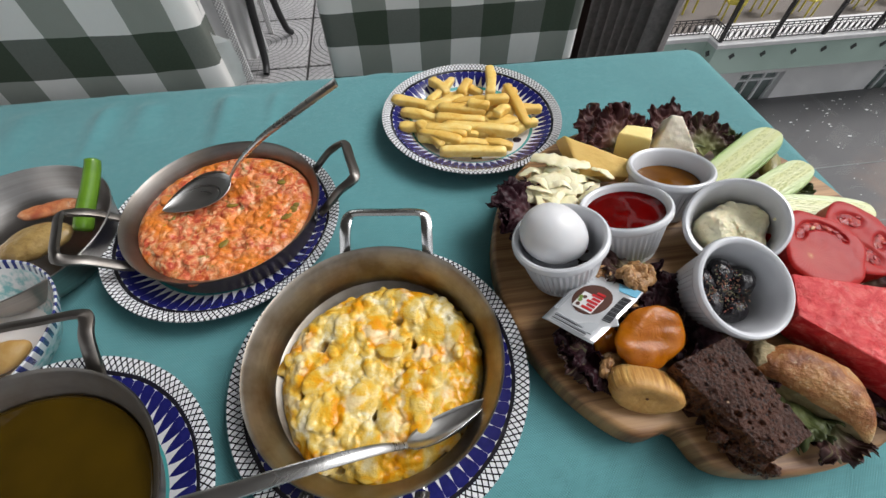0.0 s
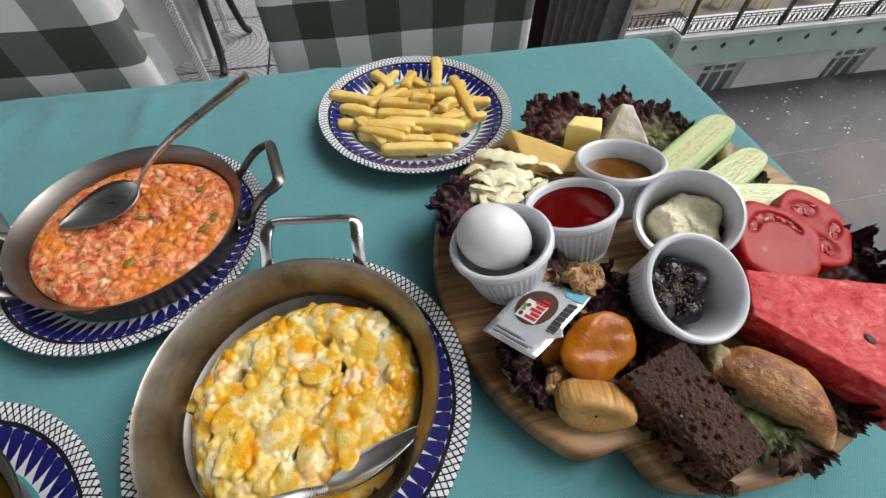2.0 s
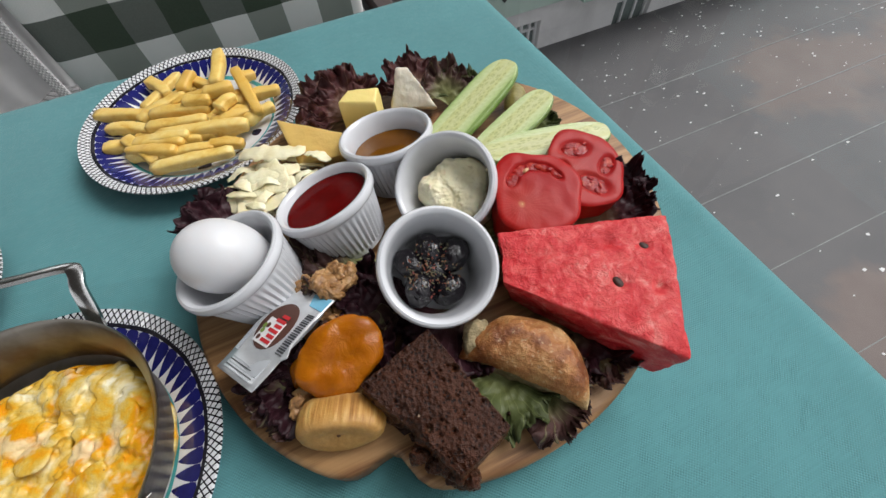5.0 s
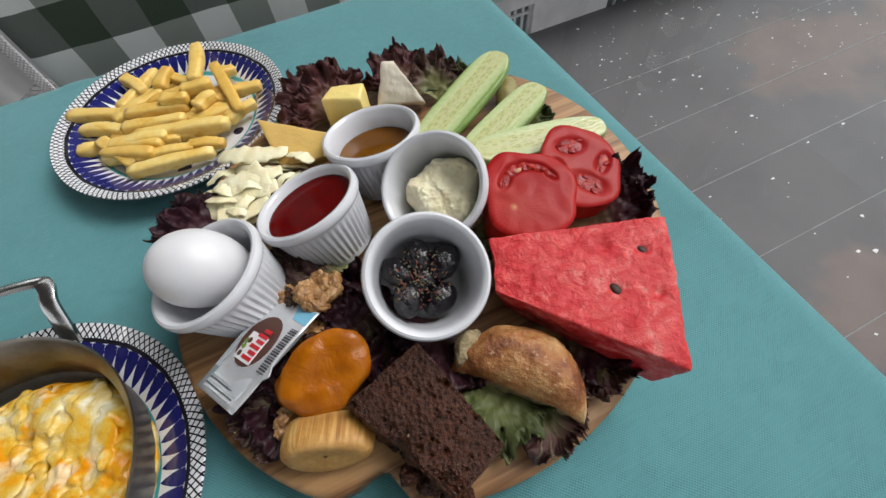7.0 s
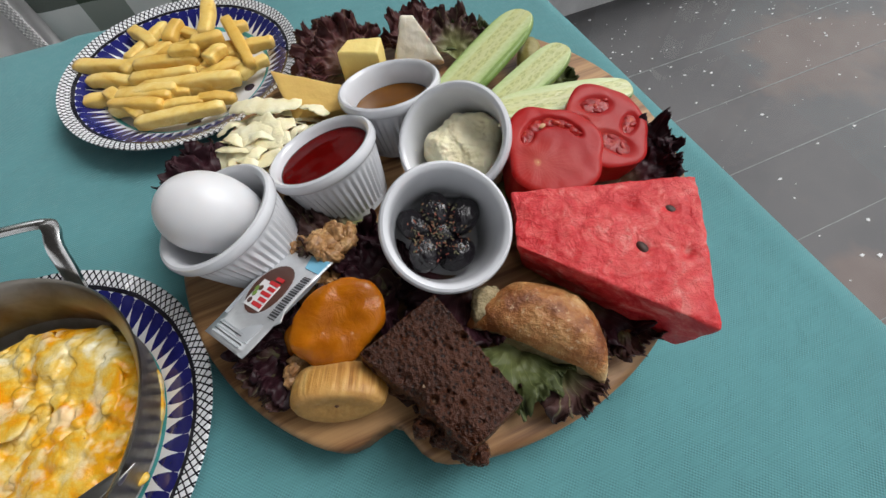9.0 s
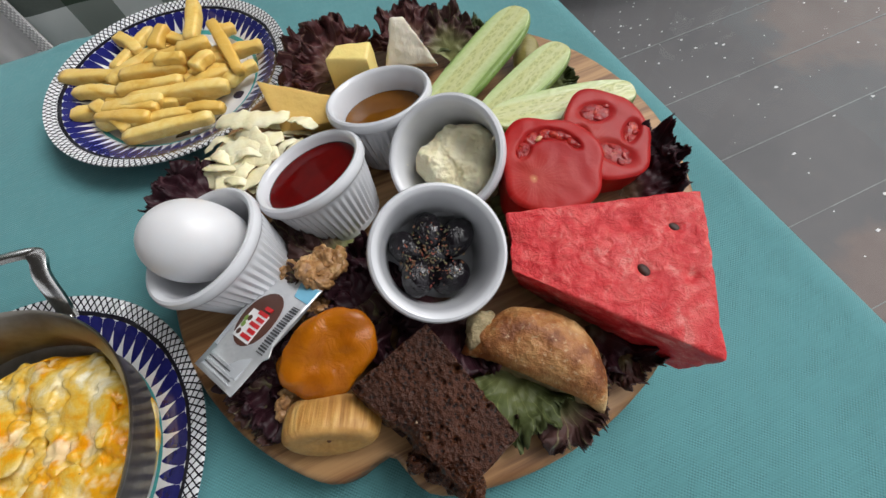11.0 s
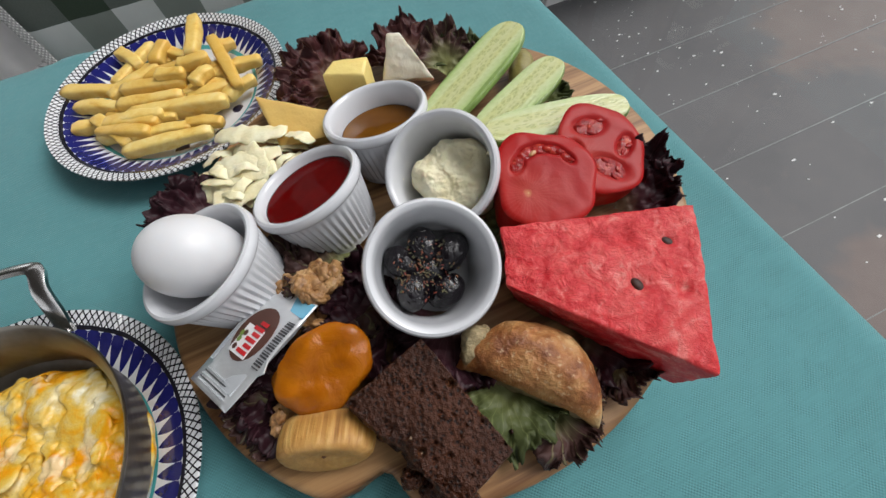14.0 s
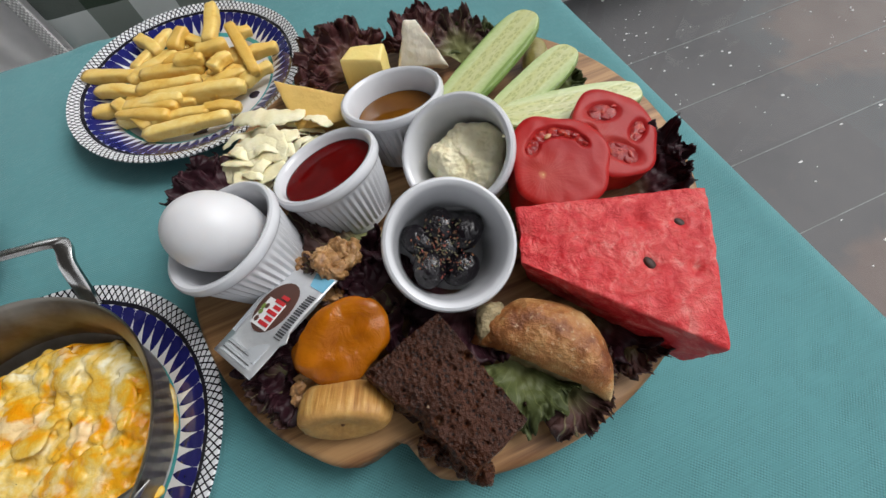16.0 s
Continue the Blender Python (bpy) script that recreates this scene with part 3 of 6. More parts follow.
# white garden chair and iron table foot further off
white_wicker = Mat("white_wicker", 0.55)
vv = white_wicker.stretch(1, 1, 1)
zz = white_wicker.xyz()
wv = white_wicker.math("SINE", white_wicker.math("MULTIPLY", zz[2], 480.0))
wv2 = white_wicker.math("SINE", white_wicker.math("MULTIPLY", zz[0], 480.0))
wvm = white_wicker.math("MULTIPLY", wv, wv2)
white_wicker.color(white_wicker.ramp(wvm, (0.2, (0.50, 0.50, 0.50)), (0.6, (0.80, 0.80, 0.79))))
white_wicker.bump(wvm, 0.003, 0.8)
white_wicker = white_wicker.m
sheer = simple("white_drape", (0.76, 0.76, 0.755), 0.6, vary=0.08, scale=8, bump=0.004, bscale=10)
garden_chair = thing("garden_chair", "white woven garden chair with a pale seat drape on the paving", "chair", pose(-0.98, 2.26, 0, 0, 0, 14))
for lx, ly, w in ((0.115, -0.29, 0.034), (0.22, -0.06, 0.026), (-0.25, -0.24, 0.034), (0.27, 0.12, 0.026)):
    part("leg", box(w, w, 0.40, 0.006, at=(lx, ly, 0.20)), white_wicker, garden_chair, smooth=False)
part("seat", box(0.60, 0.46, 0.05, 0.015, at=(0.02, -0.06, 0.425)), white_wicker, garden_chair, smooth=False)


def drape_mesh(x0, x1, y, z0, z1, depth, slope):
    bm = bmesh.new()
    n = 30
    rows = []
    for j in range(9):
        z = z1 + (z0 - z1) * j / 8
        rows.append([bm.verts.new((x0 + (x1 - x0) * (k / n) + slope * j / 8, y + depth * math.sin(k * 0.55) * (0.3 + j / 10) + e, z - 0.05 * math.sin(k / n * 3.1) * j / 8))
                     for e in (0, 0.003) for k in range(n + 1)])
    for a, b in zip(rows, rows[1:]):
        for e in (0, n + 1):
            for k in range(n):
                bm.faces.new((a[e + k], a[e + k + 1], b[e + k + 1], b[e + k]))
    bmesh.ops.recalc_face_normals(bm, faces=bm.faces)
    return bm


part("drape", drape_mesh(-0.30, 0.085, -0.27, 0.11, 0.40, 0.008, 0.05), sheer, garden_chair, "thin white cloth hanging from the seat")
part("drape", drape_mesh(0.13, 0.24, -0.18, 0.08, 0.40, 0.006, -0.03), sheer, garden_chair, "thin white cloth hanging from the seat")

iron = simple("black_cast_iron", (0.012, 0.012, 0.013), 0.45, bump=0.001, bscale=150)
iron_table = thing("table_base", "black cast-iron pedestal of a neighbouring table", "table", pose(-0.70, 2.22, 0))
part("pedestal", lathe([(0, 0.30), (0.03, 0.30), (0.034, 0.33), (0.024, 0.36), (0.022, 0.40), (0.026, 0.5), (0.022, 0.70), (0.03, 0.715), (0, 0.715)], 24), iron, iron_table)
for a in (264, 72, 160):
    ca, sa = math.cos(radians(a)), math.sin(radians(a))
    pts = [(ca * r, sa * r, h) for r, h in ((0.0, 0.40), (0.05, 0.385), (0.10, 0.27), (0.135, 0.13), (0.165, 0.045), (0.20, 0.012))]
    part("leg", sweep(spline(pts, 6), [0.017 - 0.004 * abs(k / 30 - 0.5) for k in range(31)], 10), iron, iron_table)
part("tabletop", box(0.62, 0.62, 0.025, 0.006, at=(0, 0.1, 0.7275)), white_wicker, iron_table, smooth=False)

# ---- outside: a lower flat roof and the house beyond ----
ROOF = -6.0
m = Mat("bitumen_roof", 0.62)
c = m.ramp(m.noise(0.5, 5), (0.3, (0.060, 0.060, 0.063)), (0.75, (0.095, 0.092, 0.093)))
c = m.mix(m.math("MULTIPLY", m.ramp(m.noise(3.0, 4), (0.55, 0.0), (0.7, 1.0)), 0.25), c, (0.12, 0.105, 0.095))
m.color(c)
m.bump(m.noise(40.0), 0.01, 0.4)
rx_, ry_, rz_ = m.xyz()
old = m.b.inputs["Base Color"].links[0].from_socket
# brown patches around three spots, their outlines broken up by noise
wet = None
for sx, sy, sr in ((13.6, 5.2, 3.4), (7.9, -0.6, 2.0), (17.5, 4.0, 4.0)):
    dx, dy = m.math("SUBTRACT", rx_, sx), m.math("SUBTRACT", ry_, sy)
    d = m.math("DIVIDE", m.math("POWER", m.math("ADD", m.math("MULTIPLY", dx, dx), m.math("MULTIPLY", m.math("MULTIPLY", dy, dy), 2.2)), 0.5), sr)
    d = m.math("ADD", d, m.math("MULTIPLY", m.math("SUBTRACT", m.noise(0.55, 4, 0.6), 0.5), 2.2))
    one = m.ramp(d, (0.55, 1.0), (0.95, 0.0))
    wet = one if wet is None else m.math("MAXIMUM", wet, one)
m.color(m.mix(m.math("MULTIPLY", wet, 0.8), old, m.mix(m.noise(1.3, 4), (0.105, 0.066, 0.052), (0.20, 0.155, 0.135))))
roof_felt = m.m
roof = single("ground", box(140, 120, 0.3, at=(60, -50.6, ROOF - 0.15)), roof_felt, "flat roof of dark grey bitumen felt with pale seams", "roof", kind="structure", smooth=False)
seam_mat = simple("pale_seam", (0.20, 0.215, 0.21), 0.6, vary=0.3, scale=3)
for k in range(5):
    sy = 6.42 - 1.77 * k
    part("seam", box(60, 0.026 if k < 3 else 0.018, 0.012, at=(24, sy + 0.01 * math.sin(k * 7), ROOF + 0.006)), seam_mat, roof, "pale lap seam", smooth=False)


def chips():
    """Flakes of paint scattered over the roof."""
    rnd = random.Random(4)
    bm = bmesh.new()
    for k in range(520):
        near = rnd.random() < 0.62
        x = 1.5 + 20 * rnd.random() ** 0.9
        y = 9.1 - (4.5 * rnd.random() ** 1.2 if near else 10 * rnd.random())
        s = 0.006 + 0.034 * rnd.random() ** 3
        n = rnd.randint(4, 6)
        a0 = rnd.random() * 6.28
        vs = []
        for i in range(n):
            a = a0 + 6.283 * i / n
            r = s * (0.5 + 0.7 * rnd.random())
            vs.append((x + r * 1.6 * math.cos(a), y + r * math.sin(a)))
        lo = [bm.verts.new((p, q, ROOF + 0.001)) for p, q in vs]
        hi = [bm.verts.new((p, q, ROOF + 0.010)) for p, q in vs]
        bm.faces.new(hi)
        for i in range(n):
            bm.faces.new((lo[i], lo[(i + 1) % n], hi[(i + 1) % n], hi[i]))
    return bm


single("paint_flakes", chips(), simple("white_flake", (0.75, 0.75, 0.74), 0.7), "white paint flakes scattered over the roof felt", "debris", kind="stuff", smooth=False)

# the house across the roof
YW = 9.4
house = thing("house", "white rendered house with mint green terrace parapet and iron railing", "house", kind="")
render_white = simple("white_render", (0.80, 0.785, 0.77), 0.85, vary=0.1, scale=1.5, bump=0.003, bscale=30)
mint = simple("mint_render", (0.48, 0.62, 0.54), 0.8, vary=0.08, scale=1.2, bump=0.003, bscale=30)
cap_white = simple("white_stone_cap", (0.80, 0.79, 0.78), 0.7, vary=0.1, scale=3)
pvc = simple("white_frame", (0.80, 0.81, 0.80), 0.4)
dim_glass = simple("dim_window_glass", (0.16, 0.20, 0.185), 0.12, vary=0.3, scale=2)
diamond_mat = simple("dark_tile", (0.03, 0.042, 0.038), 0.4)
iron_rail = simple("black_railing", (0.02, 0.018, 0.02), 0.5)
# wall pieces between the window openings
wins = [(9.53, 10.86), (14.0, 15.4), (18.4, 19.8), (6.15, 6.9)]
WTOP, WBOT = -5.16, -6.35
spans, last = [], -6.0
for a, b in sorted(wins):
    spans.append((last, a))
    last = b
spans.append((last, 40.0))
for a, b in spans:
    part("wall", box(b - a, 0.3, 2.9, at=((a + b) / 2, YW + 0.15, -6.15)), render_white, house, smooth=False)
for a, b in wins:
    part("wall", box(b - a, 0.3, -4.70 - WTOP, at=((a + b) / 2, YW + 0.151, (WTOP - 4.70) / 2)), render_white, house, smooth=False)
    win = new("window")
    win.parent = house
    part("pane", box(b - a, 0.02, 1.2, at=((a + b) / 2, YW + 0.22, (WTOP + WBOT) / 2)), dim_glass, win, smooth=False)
    w = b - a
    for fx in (a + 0.035, a + w / 3, a + 2 * w / 3, b - 0.035):
        part("frame", box(0.07, 0.06, 1.2, at=(fx, YW + 0.17, (WTOP + WBOT) / 2)), pvc, win, smooth=False)
    for fz in (WTOP - 0.035, WTOP - 0.28):
        part("frame", box(w, 0.064, 0.06, at=((a + b) / 2, YW + 0.17, fz)), pvc, win, smooth=False)
# parapet: flush on the near stretch, projecting beyond the corner
part("parapet", box(13.83, 0.22, 0.75, at=(7.83 - 6.915, YW + 0.0, -4.36)), mint, house, smooth=False)
part("parapet", box(32.0, 0.9, 0.75, at=(7.83 + 16.0, YW - 0.05, -4.36)), mint, house, smooth=False)
part("cap", box(13.9, 0.30, 0.10, 0.01, at=(7.83 - 6.95, YW, -3.98)), cap_white, house, smooth=False)
part("cap", box(32.1, 1.0, 0.10, 0.01, at=(7.78 + 16.05, YW - 0.05, -3.982)), cap_white, house, smooth=False)
for k in range(26):
    dx = 8.35 + 0.84 * k
    part("diamond_tile", moved(box(0.12, 0.02, 0.12), Matrix.Translation((dx, YW - 0.502, -4.26)) @ pose(0, 0, 0, 0, 45, 0)), diamond_mat, house, smooth=False)
for k in range(9):
    dx = 7.3 - 0.84 * k
    part("diamond_tile", moved(box(0.12, 0.02, 0.12), Matrix.Translation((dx, YW - 0.112, -4.26)) @ pose(0, 0, 0, 0, 45, 0)), diamond_mat, house, smooth=False)
part("diamond_tile", moved(box(0.02, 0.12, 0.12), Matrix.Translation((7.828, YW - 0.30, -4.26)) @ pose(0, 0, 0, 45, 0, 0)), diamond_mat, house, smooth=False)


def railing(x0, x1, y, posts):
    """Iron railing with scrollwork between thin rails."""
    ob = thing("railing", "low black iron railing with scrollwork on a white cap", "railing", group="terrace railings")
    for z in (-3.90, -3.62, -3.56):
        part("rail", box(x1 - x0, 0.025, 0.018, at=((x0 + x1) / 2, y, z)), iron_rail, ob, smooth=False)
    bms = []
    x = x0
    while x < x1:
        bms.append(box(0.016, 0.016, 0.36, at=(x, y, -3.74)))
        ring = []
        for q in range(13):
            a = q / 12 * 2 * math.pi
            ring.append((x + 0.08 + 0.055 * math.cos(a), y, -3.76 + 0.10 * math.sin(a)))
        bms.append(sweep(ring, 0.009, 4, up=(0, 1, 0)))
        x += 0.16
    part("scrollwork", join(bms), iron_rail, ob, smooth=False)
    for px in posts:
        part("post", box(0.075, 0.075, 2.5, at=(px, y, -2.68)), iron_rail, ob, smooth=False)
    return ob


railing(7.86, 25.0, YW - 0.40, [7.9 + 1.38 * k for k in range(12)])
railing(1.0, 7.80, YW, [2.2 + 1.4 * k for k in range(4)])
rail_side = thing("railing", "short return of the black iron railing", "railing", group="terrace railings")
for z in (-3.90, -3.62, -3.56):
    part("rail", box(0.025, 0.42, 0.018, at=(7.84, YW - 0.2, z)), iron_rail, rail_side, smooth=False)
for k in range(4):
    part("bar", box(0.016, 0.016, 0.36, at=(7.84, YW - 0.35 + 0.1 * k, -3.74)), iron_rail, rail_side, smooth=False)
# terrace behind the railing
part("terrace_floor", box(46, 4.0, 0.2, at=(17, YW + 2.2, -4.13)), simple("terrace_tile", (0.20, 0.17, 0.15), 0.6), house, smooth=False)
part("terrace_wall", box(46, 0.3, 4.0, at=(17, YW + 3.6, -2.0)), simple("terrace_wall_brown", (0.26, 0.22, 0.19), 0.7), house, smooth=False)
for k in range(12):
    wx = 2.0 + 2.3 * k
    part("terrace_window", box(1.5, 0.06, 2.3, at=(wx, YW + 3.42, -2.8)), dim_glass, house, smooth=False)
    part("terrace_post", box(0.22, 0.12, 3.2, at=(wx + 1.15, YW + 3.38, -2.4)), pvc, house, smooth=False)
yellow = simple("yellow_plastic", (0.62, 0.52, 0.05), 0.45)
yellow_chair = thing("terrace_chair", "bright yellow plastic chair on the terrace", "chair", pose(0, 0, 0), "yellow terrace chairs")
part("seat", box(0.42, 0.42, 0.05, 0.015, at=(0, 0, 0.44)), yellow, yellow_chair)
part("backrest", box(0.42, 0.05, 0.45, 0.015, at=(0, 0.2, 0.70)), yellow, yellow_chair)
for lx in (-0.17, 0.17):
    for ly in (-0.17, 0.17):
        part("leg", box(0.035, 0.035, 0.42, at=(lx, ly, 0.21)), yellow, yellow_chair, smooth=False)
spots = [(8.9, 0.9, 160), (10.0, 1.1, 200), (11.0, 0.8, 20), (12.9, 1.0, 150), (14.1, 1.2, 190), (15.3, 0.8, 30), (7.2, 1.3, 180), (8.0, 1.5, 10), (17.2, 1.0, 170), (18.6, 1.1, 10)]
yellow_chair.matrix_basis = pose(6.1, YW + 1.2, -4.03, 0, 0, 170)
for sx, sy, a in spots:
    copy_thing(yellow_chair, pose(sx, YW + sy, -4.03, 0, 0, a))

egg_ramekin = ramekin("white fluted ramekin holding a boiled egg, tilted on leaves", -0.0626, 0.3272, -0.257, 0.160, 0.8133)
jam_ramekin = ramekin("white fluted ramekin filled with red jam", -0.0037, 0.3516, -0.195, 0.321, 0.8078)
honey_ramekin = ramekin("white fluted ramekin of dark honey", 0.0495, 0.3858, -0.039, 0.240, 0.8079)
cream_ramekin = ramekin("white fluted ramekin with a lump of butter cream, tilted", 0.0640, 0.3229, -0.546, -0.326, 0.8116)
olive_ramekin = ramekin("white fluted ramekin of black olives with herbs, tilted", 0.0389, 0.2718, 0.051, -0.415, 0.8135)


# ---- food materials ----
def streaked(name, stops, scale, detail=4.0, rough=0.45, bump=0.0006, bscale=300.0, sss=0.06, stretch=None, dist=0.5):
    m = Mat(name, rough)
    vec = m.stretch(*stretch) if stretch else None
    m.color(m.ramp(m.noise(scale, detail, 0.6, vec, dist), *stops))
    m.bump(m.noise(bscale, 3), bump, 0.7)
    if sss:
        m.sss(sss, (0.012, 0.006, 0.003), 0.25)
    return m


fry_mat = streaked("fried_potato", ((0.3, (0.66, 0.38, 0.06)), (0.45, (0.78, 0.54, 0.14)), (0.62, (0.82, 0.62, 0.21)), (0.8, (0.84, 0.69, 0.32))), 90.0, rough=0.42, bscale=900.0)
fr = fry_mat.b.inputs["Base Color"].links[0].from_socket
fry_mat.color(fry_mat.mix(fry_mat.math("MULTIPLY", fry_mat.math("POWER", fry_mat.random(), 2.0), 0.7), fr, (0.64, 0.36, 0.05)))
fry_mat = fry_mat.m

m = Mat("scrambled_egg", 0.2, spec=0.4)
big = m.noise(58.0, 5, 0.6, dist=0.5)
c = m.ramp(big, (0.33, (0.70, 0.64, 0.44)), (0.41, (0.66, 0.50, 0.17)), (0.51, (0.66, 0.41, 0.055)), (0.58, (0.68, 0.33, 0.012)), (0.66, (0.70, 0.27, 0.004)))
c = m.mix(m.ramp(m.noise(75.0, 3), (0.53, 0.0), (0.64, 0.65)), c, (0.74, 0.66, 0.42))
c = m.mix(m.ramp(m.noise(420.0, 2), (0.73, 0.0), (0.76, 0.7)), c, (0.10, 0.08, 0.03))
m.color(c)
m.bump(m.noise(330.0, 4), 0.0010, 0.7)
m.sss(0.08, (0.012, 0.008, 0.003), 0.25)
egg_food_mat = m.m

m = Mat("tomato_scramble", 0.22)
hue = m.noise(170.0, 4, 0.55, dist=0.8)
c = m.ramp(hue, (0.32, (0.40, 0.05, 0.028)), (0.42, (0.54, 0.115, 0.05)), (0.5, (0.62, 0.21, 0.085)), (0.58, (0.66, 0.31, 0.15)), (0.68, (0.70, 0.47, 0.28)))
c = m.mix(m.ramp(m.noise(45.0, 3), (0.46, 0.0), (0.62, 0.85)), c, (0.66, 0.19, 0.015))
c = m.mix(m.ramp(m.noise(180.0, 2), (0.66, 0.0), (0.70, 0.8)), c, (0.20, 0.17, 0.03))
m.color(c)
m.bump(m.noise(420.0, 4), 0.0012, 0.8)
m.sss(0.12, (0.012, 0.004, 0.002), 0.2)
menemen_mat = m.m

m = Mat("melted_butter", 0.04)
m.color(m.ramp(m.noise(22.0, 2), (0.3, (0.030, 0.017, 0.001)), (0.8, (0.060, 0.034, 0.002))))
butter_mat = m.m

m = Mat("watermelon_flesh", 0.2, spec=0.2)
vv = m.stretch(1, 1, 1)
c = m.ramp(m.noise(80.0, 6, 0.7, dist=1.0), (0.32, (0.44, 0.012, 0.017)), (0.46, (0.55, 0.038, 0.042)), (0.57, (0.61, 0.080, 0.076)), (0.68, (0.68, 0.20, 0.175)))
m.color(c)
m.bump(m.noise(170.0, 5, 0.65, dist=0.6), 0.0020, 0.9)
m.bump(m.noise(700.0, 3), 0.0006, 0.6)
m.sss(0.12, (0.02, 0.006, 0.004), 0.3)
melon_mat = m.m
m = Mat("melon_seed", 0.45, spec=0.2)
m.color(m.ramp(m.noise(300.0), (0.3, (0.022, 0.006, 0.004)), (0.7, (0.05, 0.016, 0.010))))
seed_mat = m.m

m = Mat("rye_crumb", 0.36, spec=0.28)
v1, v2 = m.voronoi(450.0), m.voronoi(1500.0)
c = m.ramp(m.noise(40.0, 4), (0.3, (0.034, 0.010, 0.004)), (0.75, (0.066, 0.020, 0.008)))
# side faces browner than the cut top, chosen by the surface normal
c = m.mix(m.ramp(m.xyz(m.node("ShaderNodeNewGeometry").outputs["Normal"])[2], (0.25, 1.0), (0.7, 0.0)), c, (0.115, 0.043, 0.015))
# pores painted near black: the shade inside them is put into the colour
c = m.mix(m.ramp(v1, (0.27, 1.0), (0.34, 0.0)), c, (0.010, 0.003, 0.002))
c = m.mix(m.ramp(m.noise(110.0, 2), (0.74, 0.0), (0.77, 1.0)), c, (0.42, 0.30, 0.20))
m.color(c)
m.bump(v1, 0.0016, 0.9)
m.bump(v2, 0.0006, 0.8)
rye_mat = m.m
rye_crust = streaked("rye_crust", ((0.3, (0.06, 0.022, 0.008)), (0.7, (0.15, 0.062, 0.024))), 90.0, rough=0.8, bump=0.002, sss=0).m

m = Mat("bun_crust", 0.45)
c = m.ramp(m.noise(48.0, 5, 0.6), (0.34, (0.17, 0.050, 0.014)), (0.45, (0.33, 0.125, 0.034)), (0.56, (0.46, 0.24, 0.085)), (0.70, (0.58, 0.41, 0.20)))
c = m.mix(m.ramp(m.noise(420.0, 2), (0.60, 0.0), (0.70, 0.55)), c, (0.58, 0.42, 0.24))
m.color(c)
m.bump(m.noise(150.0, 5, 0.65), 0.0030, 0.9)
bun_mat = m.m
bun_crumb = streaked("bun_crumb", ((0.3, (0.20, 0.155, 0.08)), (0.7, (0.36, 0.29, 0.16))), 120.0, rough=0.8, bump=0.003, bscale=260, sss=0.1).m

m = Mat("dried_apricot", 0.2, spec=0.26)
m.color(m.ramp(m.noise(60.0, 5, dist=0.6), (0.3, (0.25, 0.064, 0.0014)), (0.7, (0.41, 0.125, 0.004))))
m.bump(m.noise(110.0, 6, 0.6, dist=0.7), 0.0016, 0.7)
m.sss(0.2, (0.02, 0.008, 0.002), 0.3)
apricot_mat = m.m

m = Mat("dried_fig", 0.5, spec=0.3)
rib = m.noise(1.0, 3, 0.6, m.stretch(330, 330, 14))
m.color(m.ramp(m.math("ADD", m.math("MULTIPLY", rib, 0.6), m.math("MULTIPLY", m.noise(50.0), 0.4)), (0.38, (0.26, 0.115, 0.025)), (0.5, (0.43, 0.22, 0.055)), (0.62, (0.58, 0.36, 0.12))))
side = m.ramp(m.math("ABSOLUTE", m.xyz()[2]), (0.0068, 1.0), (0.0086, 0.0))
old = m.b.inputs["Base Color"].links[0].from_socket
m.color(m.mix(side, m.mix(m.noise(140.0, 4), (0.34, 0.175, 0.05), (0.52, 0.31, 0.11)), old))
m.bump(m.math("MULTIPLY", rib, side), 0.0010, 0.8)
m.bump(m.noise(260.0, 4), 0.0005, 0.6)
m.sss(0.2, (0.015, 0.008, 0.003), 0.25)
fig_mat = m.m
walnut_mat = streaked("walnut_kernel", ((0.3, (0.16, 0.070, 0.022)), (0.55, (0.36, 0.19, 0.07)), (0.8, (0.58, 0.40, 0.20))), 150.0, rough=0.45, bump=0.001, sss=0.1).m
cheese_yellow = streaked("yellow_cheese", ((0.3, (0.76, 0.58, 0.17)), (0.7, (0.82, 0.66, 0.24))), 12.0, rough=0.45, bump=0.0004, bscale=500, sss=0.12).m
cheese_orange = streaked("aged_cheese", ((0.3, (0.76, 0.49, 0.14)), (0.7, (0.82, 0.57, 0.19))), 10.0, rough=0.42, bump=0.0004, bscale=500, sss=0.12).m
cheese_rind = streaked("cheese_face", ((0.3, (0.58, 0.34, 0.055)), (0.7, (0.66, 0.42, 0.085))), 12.0, rough=0.4, bump=0.0004, bscale=500, sss=0.1).m
feta_mat = streaked("white_cheese", ((0.3, (0.80, 0.72, 0.56)), (0.7, (0.86, 0.81, 0.68))), 40.0, rough=0.6, bump=0.0006, bscale=350, sss=0.1).m
string_mat = streaked("string_cheese", ((0.3, (0.74, 0.65, 0.36)), (0.6, (0.82, 0.77, 0.54)), (0.8, (0.86, 0.83, 0.68))), 60.0, rough=0.4, bump=0.0008, bscale=300, sss=0.12).m
m = Mat("egg_shell_white", 0.38)
m.color(m.ramp(m.noise(30.0), (0.3, (0.60, 0.60, 0.61)), (0.7, (0.64, 0.64, 0.65))))
m.bump(m.noise(900.0), 0.0001, 0.3)
m.sss(0.3, (0.01, 0.008, 0.007), 0.3)
egg_white = m.m
m = Mat("red_jam", 0.03, spec=0.10)
m.color(m.ramp(m.noise(60.0, 2), (0.3, (0.080, 0.0006, 0.0006)), (0.8, (0.12, 0.001, 0.001))))
jam_mat = m.m
m = Mat("dark_honey", 0.02, spec=0.22)
m.color(m.ramp(m.noise(40.0, 2), (0.3, (0.11, 0.038, 0.003)), (0.8, (0.18, 0.070, 0.006))))
honey_mat = m.m
